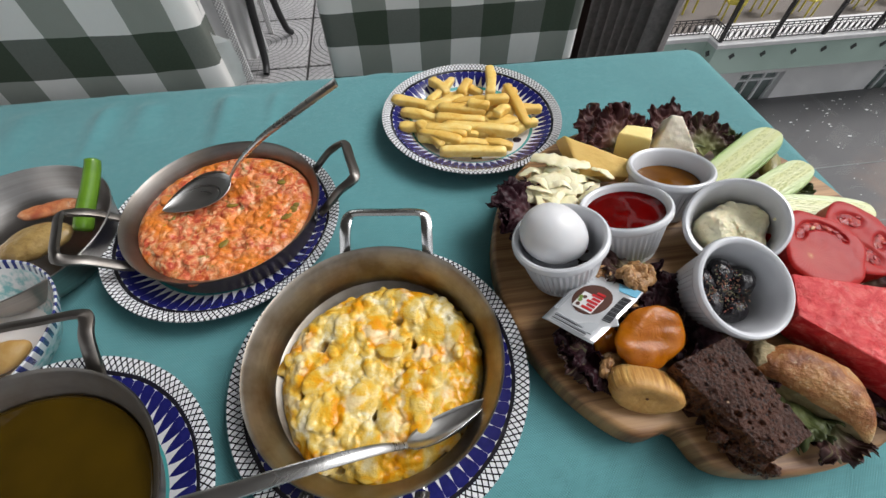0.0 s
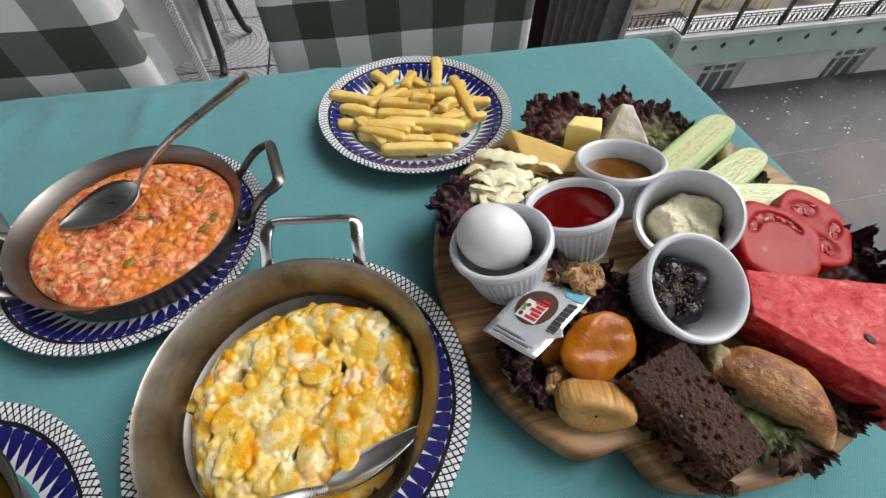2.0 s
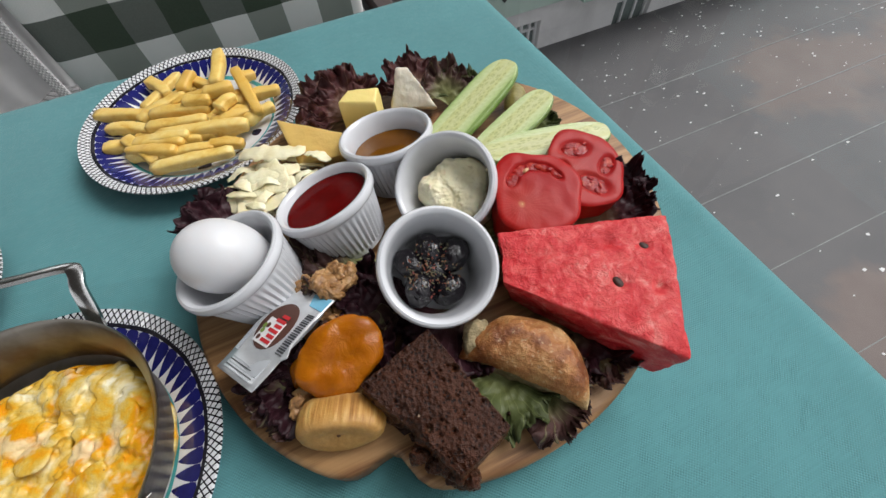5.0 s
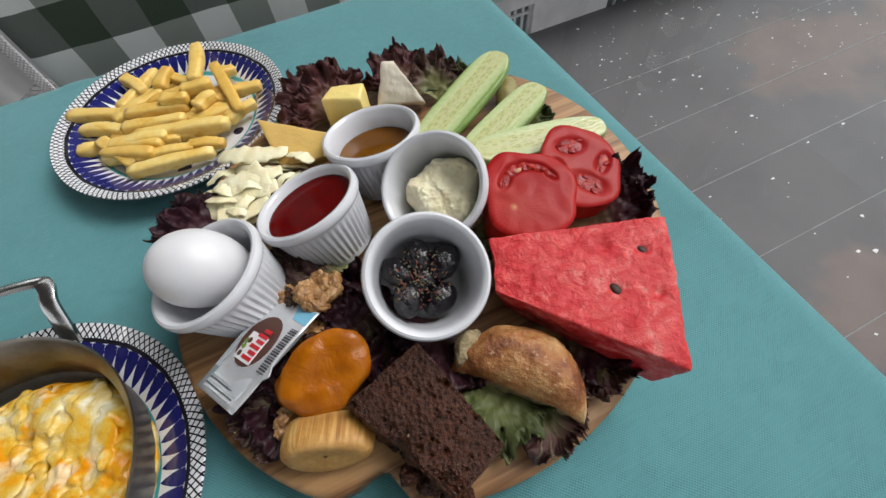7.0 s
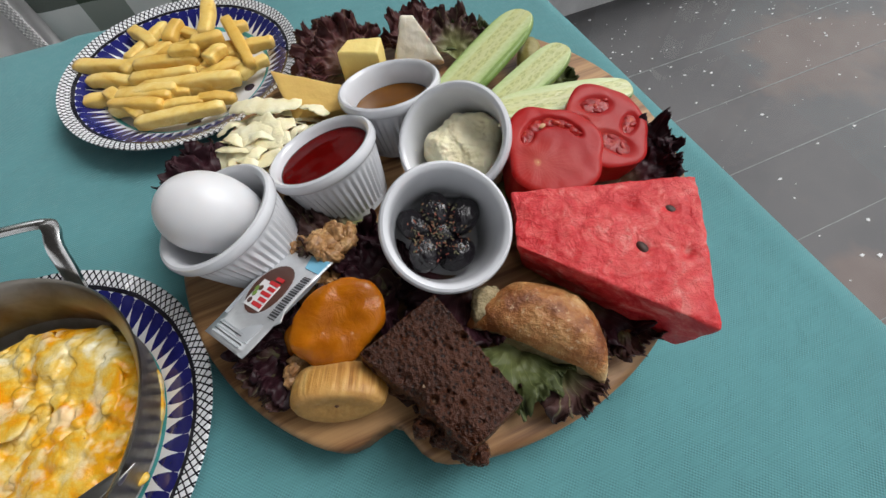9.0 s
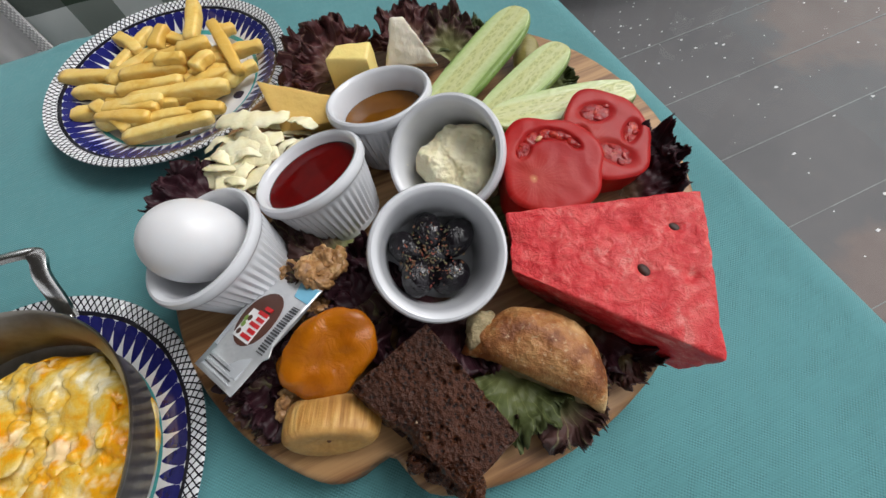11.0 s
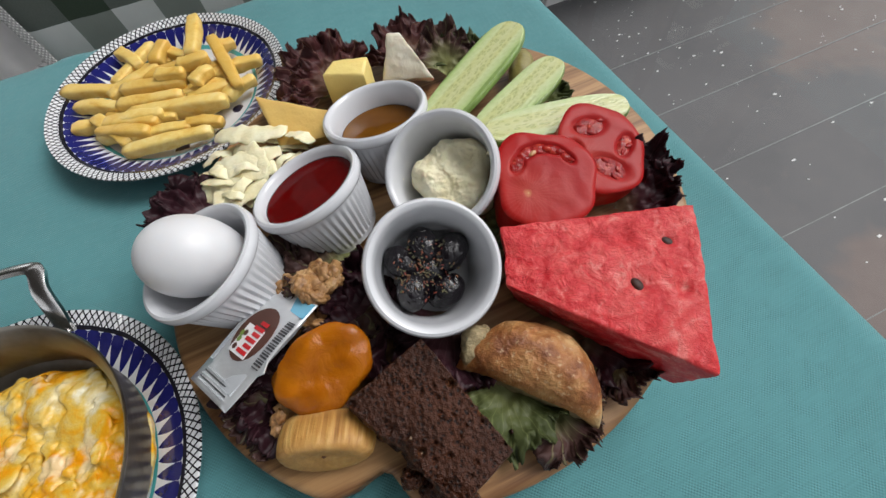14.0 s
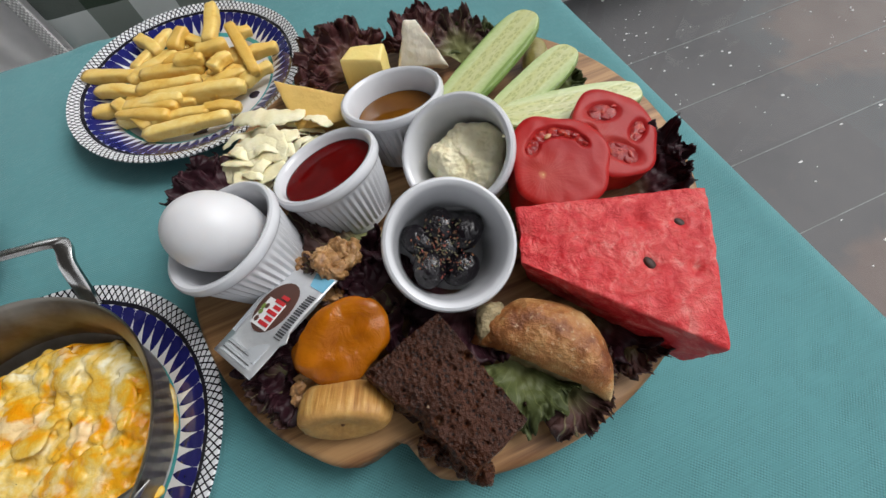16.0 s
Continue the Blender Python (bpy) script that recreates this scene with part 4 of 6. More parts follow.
cream_mat = streaked("butter_cream", ((0.3, (0.78, 0.70, 0.44)), (0.7, (0.85, 0.80, 0.58))), 60.0, rough=0.5, bump=0.0012, bscale=420, sss=0.12).m
m = Mat("black_olive", 0.08, spec=0.45)
m.color(m.ramp(m.noise(80.0), (0.3, (0.004, 0.003, 0.004)), (0.7, (0.010, 0.007, 0.010))))
m.bump(m.noise(210.0, 3, dist=1.2), 0.0016, 0.8)
olive_mat = m.m
herb_mat = Mat("herb_flake", 0.7)
herb_mat.color(herb_mat.ramp(herb_mat.node("ShaderNodeNewGeometry").outputs["Random Per Island"], (0.0, (0.16, 0.018, 0.010)), (0.35, (0.17, 0.055, 0.02)), (0.6, (0.06, 0.06, 0.022)), (1.0, (0.14, 0.125, 0.06))))
herb_mat = herb_mat.m


def leaf_material(name, base, mid, edge):
    m = Mat(name, 0.42, spec=0.16)
    u = m.xyz(m.uv())
    k = m.math("ADD", u[1], m.math("MULTIPLY", m.math("SUBTRACT", m.noise(45.0, 3), 0.5), 0.55))
    c = m.ramp(k, (0.05, base), (0.45, mid), (0.75, edge), (1.0, tuple(x * 0.7 for x in edge)))
    vein = m.math("ABSOLUTE", m.math("SINE", m.math("MULTIPLY_ADD", u[0], 40.0, m.math("MULTIPLY", m.noise(30.0), 6.0))))
    c = m.mix(m.ramp(vein, (0.0, 0.45), (0.18, 0.0)), c, tuple(min(1, x * 1.8 + 0.02) for x in mid))
    m.color(c)
    m.bump(m.noise(160.0, 4), 0.0014, 0.7)
    m.b.inputs["Transmission Weight"].default_value = 0.0
    return m.m


leaf_red = leaf_material("red_lettuce", (0.26, 0.27, 0.13), (0.13, 0.070, 0.045), (0.066, 0.022, 0.022))
leaf_dark = leaf_material("dark_lettuce", (0.12, 0.09, 0.05), (0.055, 0.020, 0.024), (0.026, 0.008, 0.012))
leaf_green = leaf_material("green_lettuce", (0.27, 0.28, 0.13), (0.115, 0.130, 0.045), (0.065, 0.080, 0.028))
leaf_mix = leaf_material("mottled_lettuce", (0.28, 0.30, 0.12), (0.14, 0.14, 0.06), (0.065, 0.032, 0.028))


def leaf(label, mat, x, y, z, yaw, pitch, length, width, ruffle, seed, roll=0, nu=150, nv=34, waves=9):
    """A frilled lettuce leaf: narrow at its foot, fanned and crumpled at its margin."""
    bm = bmesh.new()
    uvl = bm.loops.layers.uv.new("UVMap")
    rnd = random.Random(seed)
    ph = rnd.random() * 6
    grid = []
    uvs = {}
    for i in range(nu + 1):
        u = i / nu * 2 - 1
        col = []
        for j in range(nv + 1):
            v = j / nv
            a = u * (0.45 + 0.95 * v ** 0.7)
            r = length * v * (1 - 0.22 * abs(u) ** 2) * (1 + 0.07 * math.sin(u * 5 + ph) * v + 0.16 * noise.noise(Vector((u * 4, seed, 0))) * v + 0.07 * v ** 3 * noise.noise(Vector((u * 13, seed, 4))))
            px, py = r * math.sin(a) * width / length * 0.9, r * math.cos(a)
            amp = ruffle * 1.25 * (max(0, v - 0.45) / 0.55) ** 1.4
            nv3 = [noise.noise(Vector((px * f, py * f, seed * 3.1 + g))) for f, g in ((70, 0), (150, 5), (300, 9), (140, 20), (140, 30))]
            pz = amp * (1.0 * nv3[0] + 1.3 * nv3[1] + 0.5 * nv3[2]) + 0.10 * length * v ** 3
            jag = 0.004 * (v ** 5) * noise.noise(Vector((u * 45, 3, seed)))
            pz += 0.12 * length * math.sin(v * 2.2) + 0.0040 * v * noise.noise(Vector((px * 60, py * 60, seed))) + 0.0024 * noise.noise(Vector((px * 130, py * 130, seed))) + 0.0011 * noise.noise(Vector((px * 260, py * 260, seed)))
            px += amp * 0.75 * nv3[3]
            jag += amp * 0.75 * nv3[4]
            vert = bm.verts.new((px, py + jag, pz))
            uvs[vert] = (u * 0.5 + 0.5, v)
            col.append(vert)
        grid.append(col)
    for a, b in zip(grid, grid[1:]):
        for j in range(nv):
            bm.faces.new((a[j], b[j], b[j + 1], a[j + 1]))
    for f in bm.faces:
        for lp in f.loops:
            lp[uvl].uv = uvs[lp.vert]
    ob = single("lettuce_leaf", bm, mat, label, "lettuce", pose(x, y, z) @ pose(0, 0, 0, 0, 0, yaw) @ pose(0, 0, 0, pitch, roll, 0), "salad leaves", smooth="all")
    md = ob.modifiers.new("thickness", "SOLIDIFY")
    md.thickness = 0.0006
    return ob


def relief(r_of, z0, height, nr=70, na=150, skirt=0.004):
    """A round heap of food: height(x, y, t) over its outline, t from 0 in the middle to 1 at the edge."""
    bm = bmesh.new()
    rings = []
    for i in range(nr + 1):
        t = i / nr
        ring = []
        for k in range(na):
            a = 2 * math.pi * k / na
            r = r_of(a) * t
            x, y = r * math.cos(a), r * math.sin(a)
            ring.append(bm.verts.new((x, y, z0 + height(x, y, t))))
        rings.append(ring)
    rings.append([bm.verts.new((v.co.x * 0.985, v.co.y * 0.985, z0 - skirt)) for v in rings[-1]])
    mid = bm.verts.new((0, 0, z0 + height(0, 0, 0)))
    bmesh.ops.delete(bm, geom=rings[0], context="VERTS")
    for k in range(na):
        bm.faces.new((mid, rings[1][k], rings[1][(k + 1) % na]))
    for a, b in zip(rings[1:], rings[2:]):
        for k in range(na):
            bm.faces.new((a[k], b[k], b[(k + 1) % na], a[(k + 1) % na]))
    bmesh.ops.recalc_face_normals(bm, faces=bm.faces)
    return bm


def cell(x, y, s, seed=0):
    d = noise.voronoi(Vector((x * s, y * s, seed)))[0]
    return d[0], d[1]


# chips
def fry(x0, y0, z0, x1, y1, z1, seed=[0]):
    seed[0] += 1
    rnd = random.Random(seed[0])
    a, b = Vector((x0, y0, z0)), Vector((x1, y1, z1))
    way = (b - a).normalized()
    side = way.cross(Vector((0, 0, 1))).normalized()
    bow = (rnd.random() - 0.5) * 0.004
    slim = rnd.random()
    w0 = 0.0040 + 0.0008 * rnd.random()
    pts, ws = [], []
    n = 14
    for k in range(n + 1):
        t = k / n
        pts.append(a + (b - a) * t + side * bow * math.sin(t * 3.14) + Vector((0, 0, 0.001 * math.sin(t * 3.14))))
        e = min(t, 1 - t)
        ws.append(w0 * (1.12 - 0.26 * t * slim) * (0.80 + 0.26 * min(1, e / 0.05) ** 0.6) * (1 + 0.06 * math.sin(t * 9 + seed[0])))
    bm = sweep(pts, ws, 12, 0.90, power=0.40)
    for v in bm.verts:
        v.co += Vector((1, 1, 1)) * 0.0004 * noise.noise(v.co * 220)
    return single("chip", bm, fry_mat, "golden fried potato chip in a heap on the plate", "chip", None, "chips on the plate", smooth="all")


fry(-0.1630, 0.5700, 0.7680, -0.1130, 0.5460, 0.7660)
fry(-0.1240, 0.5620, 0.7660, -0.0910, 0.6040, 0.7660)
fry(-0.1280, 0.5460, 0.7670, -0.0860, 0.5610, 0.7690)
fry(-0.1550, 0.5490, 0.7660, -0.1190, 0.5290, 0.7660)
fry(-0.1160, 0.5430, 0.7710, -0.0680, 0.5290, 0.7710)
fry(-0.1210, 0.5290, 0.7690, -0.0720, 0.5160, 0.7700)
fry(-0.1150, 0.5150, 0.7680, -0.0410, 0.4950, 0.7680)
fry(-0.1160, 0.4940, 0.7640, -0.0730, 0.4850, 0.7640)
fry(-0.0770, 0.4900, 0.7630, -0.0500, 0.4790, 0.7630)
fry(-0.1230, 0.4820, 0.7640, -0.0590, 0.4710, 0.7650)
fry(-0.1590, 0.5260, 0.7630, -0.1380, 0.5230, 0.7630)
fry(-0.1400, 0.5260, 0.7670, -0.1190, 0.4890, 0.7640)
fry(-0.0880, 0.5650, 0.7700, -0.0750, 0.5840, 0.7740)
fry(-0.1170, 0.6000, 0.7680, -0.1020, 0.5720, 0.7680)
fry(-0.0580, 0.5540, 0.7740, -0.0480, 0.6070, 0.7740)
fry(-0.0380, 0.5650, 0.7760, -0.0300, 0.5010, 0.7700)
fry(-0.0350, 0.5340, 0.7660, -0.0070, 0.5290, 0.7680)
fry(-0.0430, 0.5010, 0.7650, -0.0170, 0.5110, 0.7660)
fry(-0.0850, 0.5380, 0.7760, -0.0640, 0.5300, 0.7770)
fry(-0.0670, 0.5390, 0.7780, -0.0430, 0.5370, 0.7790)
fry(-0.0600, 0.5160, 0.7750, -0.0440, 0.5260, 0.7750)
fry(-0.0700, 0.5120, 0.7670, -0.0370, 0.5120, 0.7680)
fry(-0.0400, 0.5690, 0.7650, -0.0240, 0.5690, 0.7650)
fry(-0.0790, 0.5830, 0.7670, -0.0640, 0.5670, 0.7670)
fry(-0.0900, 0.5280, 0.7630, -0.0640, 0.5250, 0.7630)
fry(-0.0590, 0.5390, 0.7670, -0.0360, 0.5380, 0.7670)
fry(-0.0860, 0.5090, 0.7620, -0.0540, 0.5160, 0.7620)
fry(-0.1330, 0.5320, 0.7620, -0.1080, 0.5100, 0.7620)
fry(-0.0650, 0.5020, 0.7620, -0.0430, 0.5030, 0.7620)
fry(-0.1070, 0.5680, 0.7630, -0.0780, 0.5760, 0.7630)

rnd = random.Random(31)
for k in range(16):
    x, y, a = -0.085 + 0.075 * (rnd.random() - 0.5), 0.528 + 0.070 * (rnd.random() - 0.5), 0.5 * (rnd.random() - 0.5) - 0.35
    h, z = 0.012 + 0.014 * rnd.random(), 0.7615 + 0.006 * rnd.random()
    fry(x - h * math.cos(a), y - h * math.sin(a), z, x + h * math.cos(a), y + h * math.sin(a), z + 0.003 * rnd.random())

# scrambled eggs
def egg_r(a):
    return 0.0668 + 0.0018 * math.sin(3 * a + 1) + 0.0025 * noise.noise(Vector((math.cos(a) * 5, math.sin(a) * 5, 2))) - 0.007 * math.exp(-((a - 2.0) / 0.55) ** 2)


def egg_h(x, y, t):
    wx, wy = x + 0.006 * noise.noise(Vector((x * 70, y * 70, 11))), y + 0.006 * noise.noise(Vector((x * 70, y * 70, 21)))
    d0, d1 = cell(wx, wy, 92, 1)
    e0, e1 = cell(wx, wy, 215, 3)
    h = 0.0075 + 0.0042 * (0.65 - d0) + 0.0018 * min(1.0, 2.2 * (d1 - d0)) + 0.0026 * (0.5 - e0) + 0.0010 * noise.noise(Vector((x * 330, y * 330, 2))) + 0.0035 * noise.noise(Vector((x * 30, y * 30, 1)))
    gap = noise.noise(Vector((x * 115, y * 115, 8))) + 0.4 * noise.noise(Vector((x * 40, y * 40, 3)))
    if gap > 0.42:
        h -= 0.016 * min(1, (gap - 0.42) / 0.12)
    return h * (1 - t ** 8) + 0.006 * (t ** 3) * (1 - t ** 8)


def curds(count, reach, high, small, large, flat, seed):
    """Loose lumps of cooked egg over a heap."""
    rnd = random.Random(seed)
    bms = []
    for k in range(count):
        a, r = rnd.random() * 6.283, rnd.random() ** 0.5
        x, y = reach(a) * r * math.cos(a), reach(a) * r * math.sin(a)
        s = small + (large - small) * rnd.random() ** 2.2
        lump = lumpy(s * (1.0 + 0.7 * rnd.random()), s, s * flat, 3, 0.34, 0.55 / s, k)
        bms.append(moved(lump, pose(x, y, high(x, y, r) - s * flat * 0.15, 30 * rnd.random() - 15, 30 * rnd.random() - 15, 360 * rnd.random())))
    return join(bms)


def merged(ob, voxel):
    """Melt lumps and layer into one skin."""
    md = ob.modifiers.new("melt", "REMESH")
    md.mode, md.voxel_size, md.use_smooth_shade = "VOXEL", voxel, True
    md = ob.modifiers.new("soften", "SMOOTH")
    md.factor, md.iterations = 0.5, 2


def layer(*args):
    bm = relief(*args)
    bmesh.ops.holes_fill(bm, edges=bm.edges[:], sides=0)
    return bm


eggs = single("scrambled_egg", join([layer(egg_r, 0.0, egg_h, 110, 260), curds(150, lambda a: egg_r(a) - 0.0065, egg_h, 0.0030, 0.0105, 0.30, 3), curds(620, lambda a: egg_r(a) - 0.0030, egg_h, 0.0014, 0.0042, 0.75, 8)]), egg_food_mat, "glossy yellow and white scrambled eggs in a steel pan", "eggs", pose(-0.1908, 0.2698, TOP + 0.0138, 0, 0, 0), smooth="all")
merged(eggs, 0.00075)


def tom_h(x, y, t):
    wx, wy = x + 0.004 * noise.noise(Vector((x * 90, y * 90, 11))), y + 0.004 * noise.noise(Vector((x * 90, y * 90, 21)))
    d0, d1 = cell(wx, wy, 115, 5)
    e0, e1 = cell(wx, wy, 290, 2)
    return (0.0045 + 0.0036 * (0.6 - d0) + 0.0014 * min(1.0, 2.2 * (d1 - d0)) + 0.0024 * (0.5 - e0) + 0.003 * noise.noise(Vector((x * 40, y * 40, 4)))) * (1 - t ** 10) + 0.002 * t


tomato_eggs = single("tomato_scramble", join([layer(lambda a: 0.0692 + 0.0010 * math.sin(2 * a + 2), 0.0, tom_h, 110, 260), curds(170, lambda a: 0.064, tom_h, 0.0020, 0.0065, 0.32, 5), curds(300, lambda a: 0.065, tom_h, 0.0010, 0.0026, 0.6, 6)]), menemen_mat,
                     "orange-red scramble of tomato, egg and green pepper in a pan", "eggs", pose(-0.3097, 0.4190, TOP + 0.0225), smooth="all")
merged(tomato_eggs, 0.0007)
pepper_skin = simple("cooked_pepper", (0.20, 0.14, 0.025), 0.25, vary=0.35, scale=120)
rnd = random.Random(11)
for k in range(14):
    a, r = rnd.random() * 6.28, 0.056 * rnd.random() ** 0.5
    single("pepper_piece", lumpy(0.0048, 0.0030, 0.0010, 3, 0.2, 200, k), pepper_skin, "small piece of cooked green pepper", "pepper",
           pose(-0.3095 + r * math.cos(a), 0.4180 + r * math.sin(a), TOP + 0.0285, 0, 12 * rnd.random(), 180 * rnd.random()), "pepper pieces")
single("melted_butter", relief(lambda a: 0.0745, 0.0, lambda x, y, t: 0.0005 * t ** 6 + 0.0002 * noise.noise(Vector((x * 60, y * 60, 0))), 30, 96, 0.012), butter_mat,
       "dark golden melted butter filling a pan", "butter", pose(-0.3874, 0.2024, TOP + 0.0275), smooth="all")


# spoons
steel_spoon = make_steel("worn_cutlery", (0.60, 0.59, 0.57), 0.27)


def spoon(label, points, bowl_len, bowl_half, up=(0, 0, 1), handle=0.0038, bowl_up=(0, 0, 1)):
    """points: along the handle from its end to the neck, then the tip of the bowl."""
    ob = thing("spoon", label, "spoon", None, "serving spoons")
    line = spline(points[:-1], 10)
    n = len(line)
    ws = [handle * (1.15 - 0.65 * (k / (n - 1)) ** 1.5) for k in range(n)]
    part("handle", sweep(line, ws, 10, 0.5, up=up, power=0.7), steel_spoon, ob)
    a, b = Vector(points[-2]), Vector(points[-1])
    ax = (b - a).normalized()
    n_up = Vector(bowl_up)
    n_up = (n_up - ax * n_up.dot(ax)).normalized()
    sd = n_up.cross(ax)
    L = (b - a).length
    bm = bmesh.new()
    rows = []
    for layer in (0, 1):
        for i in range(21):
            t = i / 20
            w = bowl_half * (math.sin(math.pi * t ** 0.75) ** 0.75 if 0 < t < 1 else 0) + (handle * 0.45 if t < 0.5 else 0) * (1 - t * 2)
            w = max(w, 0.0004)
            row = []
            for k in range(13):
                s = k / 6 - 1
                dep = -0.007 * (1 - s * s) * math.sin(math.pi * min(1, t * 1.02)) ** 0.8 - 0.0008 * layer
                row.append(bm.verts.new(a + ax * (L * t) + sd * (w * s) + n_up * dep))
            rows.append(row)
    for o in (0, 21):
        for i in range(20):
            for k in range(12):
                bm.faces.new((rows[o + i][k], rows[o + i][k + 1], rows[o + i + 1][k + 1], rows[o + i + 1][k]))
    for i in range(20):
        for k in (0, 12):
            bm.faces.new((rows[i][k], rows[i + 1][k], rows[21 + i + 1][k], rows[21 + i][k]))
    bmesh.ops.recalc_face_normals(bm, faces=bm.faces)
    part("bowl", bm, steel_spoon, ob, smooth="all")
    return ob


spoon("steel spoon resting in a pan of tomato scramble", [(-0.203, 0.453, 0.862), (-0.235, 0.4485, 0.845), (-0.268, 0.445, 0.826), (-0.292, 0.443, 0.807), (-0.305, 0.442, 0.7925), (-0.358, 0.420, 0.7840)], 0.055, 0.0165, bowl_up=(0.1, -0.1, 1))
spoon("steel spoon lying in a pan of scrambled eggs", [(-0.335, 0.197, 0.806), (-0.267, 0.204, 0.812), (-0.222, 0.211, 0.808), (-0.193, 0.216, 0.797), (-0.178, 0.2185, 0.7835), (-0.126, 0.238, 0.7815)], 0.055, 0.0095, bowl_up=(-0.2, 0.62, 0.75))

# dishes at the far left
steel_bowl = make_steel("ringed_steel", (0.40, 0.38, 0.36), 0.30, (4, 4, 420), soot=0.15)
m = Mat("blue_rimmed_glaze", 0.18)
xx, yy, z_ = m.xyz()
rr = m.math("POWER", m.math("ADD", m.math("MULTIPLY", xx, xx), m.math("MULTIPLY", yy, yy)), 0.5)
c = m.ramp(m.noise(130.0, 3), (0.45, (0.64, 0.65, 0.64)), (0.62, (0.20, 0.42, 0.42)))
c = m.mix(m.math("GREATER_THAN", rr, 0.040), (0.66, 0.64, 0.62), c)
c = m.mix(m.math("GREATER_THAN", rr, 0.0575), c, m.mix(m.math("GREATER_THAN", m.math("SINE", m.math("MULTIPLY", m.math("ARCTAN2", yy, xx), 60.0)), 0.0), (0.03, 0.04, 0.16), (0.6, 0.61, 0.62)))
m.color(c)
m.coat(0.5, 0.05)
single("bowl", lathe([(0, 0.004), (0.030, 0.0045), (0.045, 0.014), (0.057, 0.034), (0.0600, 0.0405), (0.0612, 0.0410), (0.0616, 0.040), (0.059, 0.033), (0.047, 0.0125), (0.034, 0.002), (0.032, 0.0), (0, 0.0005)], 80), m.m,
       "white glazed bowl with a blue rim, holding potato wedges", "bowl", pose(-0.4595, 0.3187, TOP + 0.0006))
potato_mat = streaked("roast_potato", ((0.3, (0.50, 0.26, 0.06)), (0.7, (0.64, 0.43, 0.17))), 60.0, rough=0.45).m
for px, py, a in ((-0.445, 0.313, 30), (-0.469, 0.321, 80), (-0.455, 0.295, 140), (-0.481, 0.307, 20)):
    single("potato_wedge", lumpy(0.019, 0.0105, 0.008, 3, 0.18, 60, a), potato_mat, "roasted potato wedge in a bowl", "potato", pose(px, py, TOP + 0.0165, 0, 0, a), "potato wedges")
steel_dish = single("steel_dish", lathe([(0, 0.002), (0.044, 0.0022), (0.058, 0.008), (0.066, 0.02), (0.0708, 0.036), (0.0722, 0.0385), (0.0730, 0.038), (0.0715, 0.035), (0.067, 0.019), (0.0585, 0.0065), (0.045, 0.0), (0, 0.0)], 80), steel_bowl,
                    "round steel dish of pastry and a green pepper", "dish", pose(-0.468, 0.4118, TOP + 0.0006))
pastry = streaked("baked_pastry", ((0.3, (0.20, 0.12, 0.035)), (0.7, (0.42, 0.29, 0.11))), 80.0, rough=0.35, bump=0.0015).m
single("pastry", lumpy(0.026, 0.016, 0.009, 4, 0.14, 55, 2), pastry, "golden stuffed pastry in a steel dish", "pastry", pose(-0.465, 0.4160, TOP + 0.0175, 0, 0, 25))
bacon = streaked("red_sausage", ((0.3, (0.34, 0.07, 0.03)), (0.6, (0.55, 0.22, 0.09)), (0.8, (0.66, 0.48, 0.34))), 120.0, rough=0.35, bump=0.0015).m
single("sausage_slice", lumpy(0.024, 0.008, 0.005, 4, 0.3, 90, 5), bacon, "fried reddish sausage strip in a steel dish", "sausage", pose(-0.461, 0.4500, TOP + 0.0205, 0, 0, 12))
green_pepper = Mat("green_pepper_skin", 0.22)
green_pepper.color(green_pepper.ramp(green_pepper.noise(40.0), (0.3, (0.075, 0.17, 0.012)), (0.7, (0.13, 0.26, 0.025))))
single("green_pepper", sweep(spline([(-0.428, 0.420, 0.770), (-0.425, 0.434, 0.779), (-0.420, 0.448, 0.789), (-0.416, 0.462, 0.799), (-0.415, 0.4685, 0.804)], 6), [0.006] + [0.0072 - 0.0018 * (k / 24) for k in range(23)] + [0.003], 14), green_pepper.m,
       "fresh long green pepper on the rim of a dish", "pepper", smooth="all")
white_plastic = simple("white_plastic", (0.74, 0.74, 0.73), 0.35, vary=0.04)
knife_bm = prism([(0.0, 0.0), (0.0035, -0.004), (0.0065, -0.012), (0.0095, -0.03), (0.0115, -0.06), (0.012, -0.17), (0.001, -0.17), (-0.0005, -0.06), (-0.0012, -0.012)], 0.0, 0.0022, 0.0006, 1)
single("knife", knife_bm, white_plastic, "white knife lying on the tablecloth", "knife", pose(0.0425, 0.142, TOP + 0.0010, 0, 0, 14))


# ---- on the board ----
def local(ram, z):
    """A pose in a ramekin, z above its foot."""
    return ram.matrix_basis @ Matrix.Translation((0, 0, z))


def egg_mesh():
    bm = bmesh.new()
    bmesh.ops.create_uvsphere(bm, u_segments=64, v_segments=40, radius=1)
    for v in bm.verts:
        k = v.co.z
        w = 0.0204 * (1 - 0.10 * k - 0.03 * k * k)
        v.co = Vector((v.co.x * w, v.co.y * w, k * 0.0254))
    return bm


axis = Vector((1.19, -0.315, -0.75)).normalized()
single("boiled_egg", egg_mesh(), egg_white, "whole white boiled egg in a ramekin", "egg",
       Matrix.Translation((-0.0640, 0.3307, 0.8098)) @ Vector((0, 0, 1)).rotation_difference(axis).to_matrix().to_4x4(), smooth="all")


def pool(r, wob=0.0003):
    return relief(lambda a: r, 0.0, lambda x, y, t: 0.0008 * t ** 8 + wob * noise.noise(Vector((x * 90, y * 90, 0))), 24, 96, 0.004)


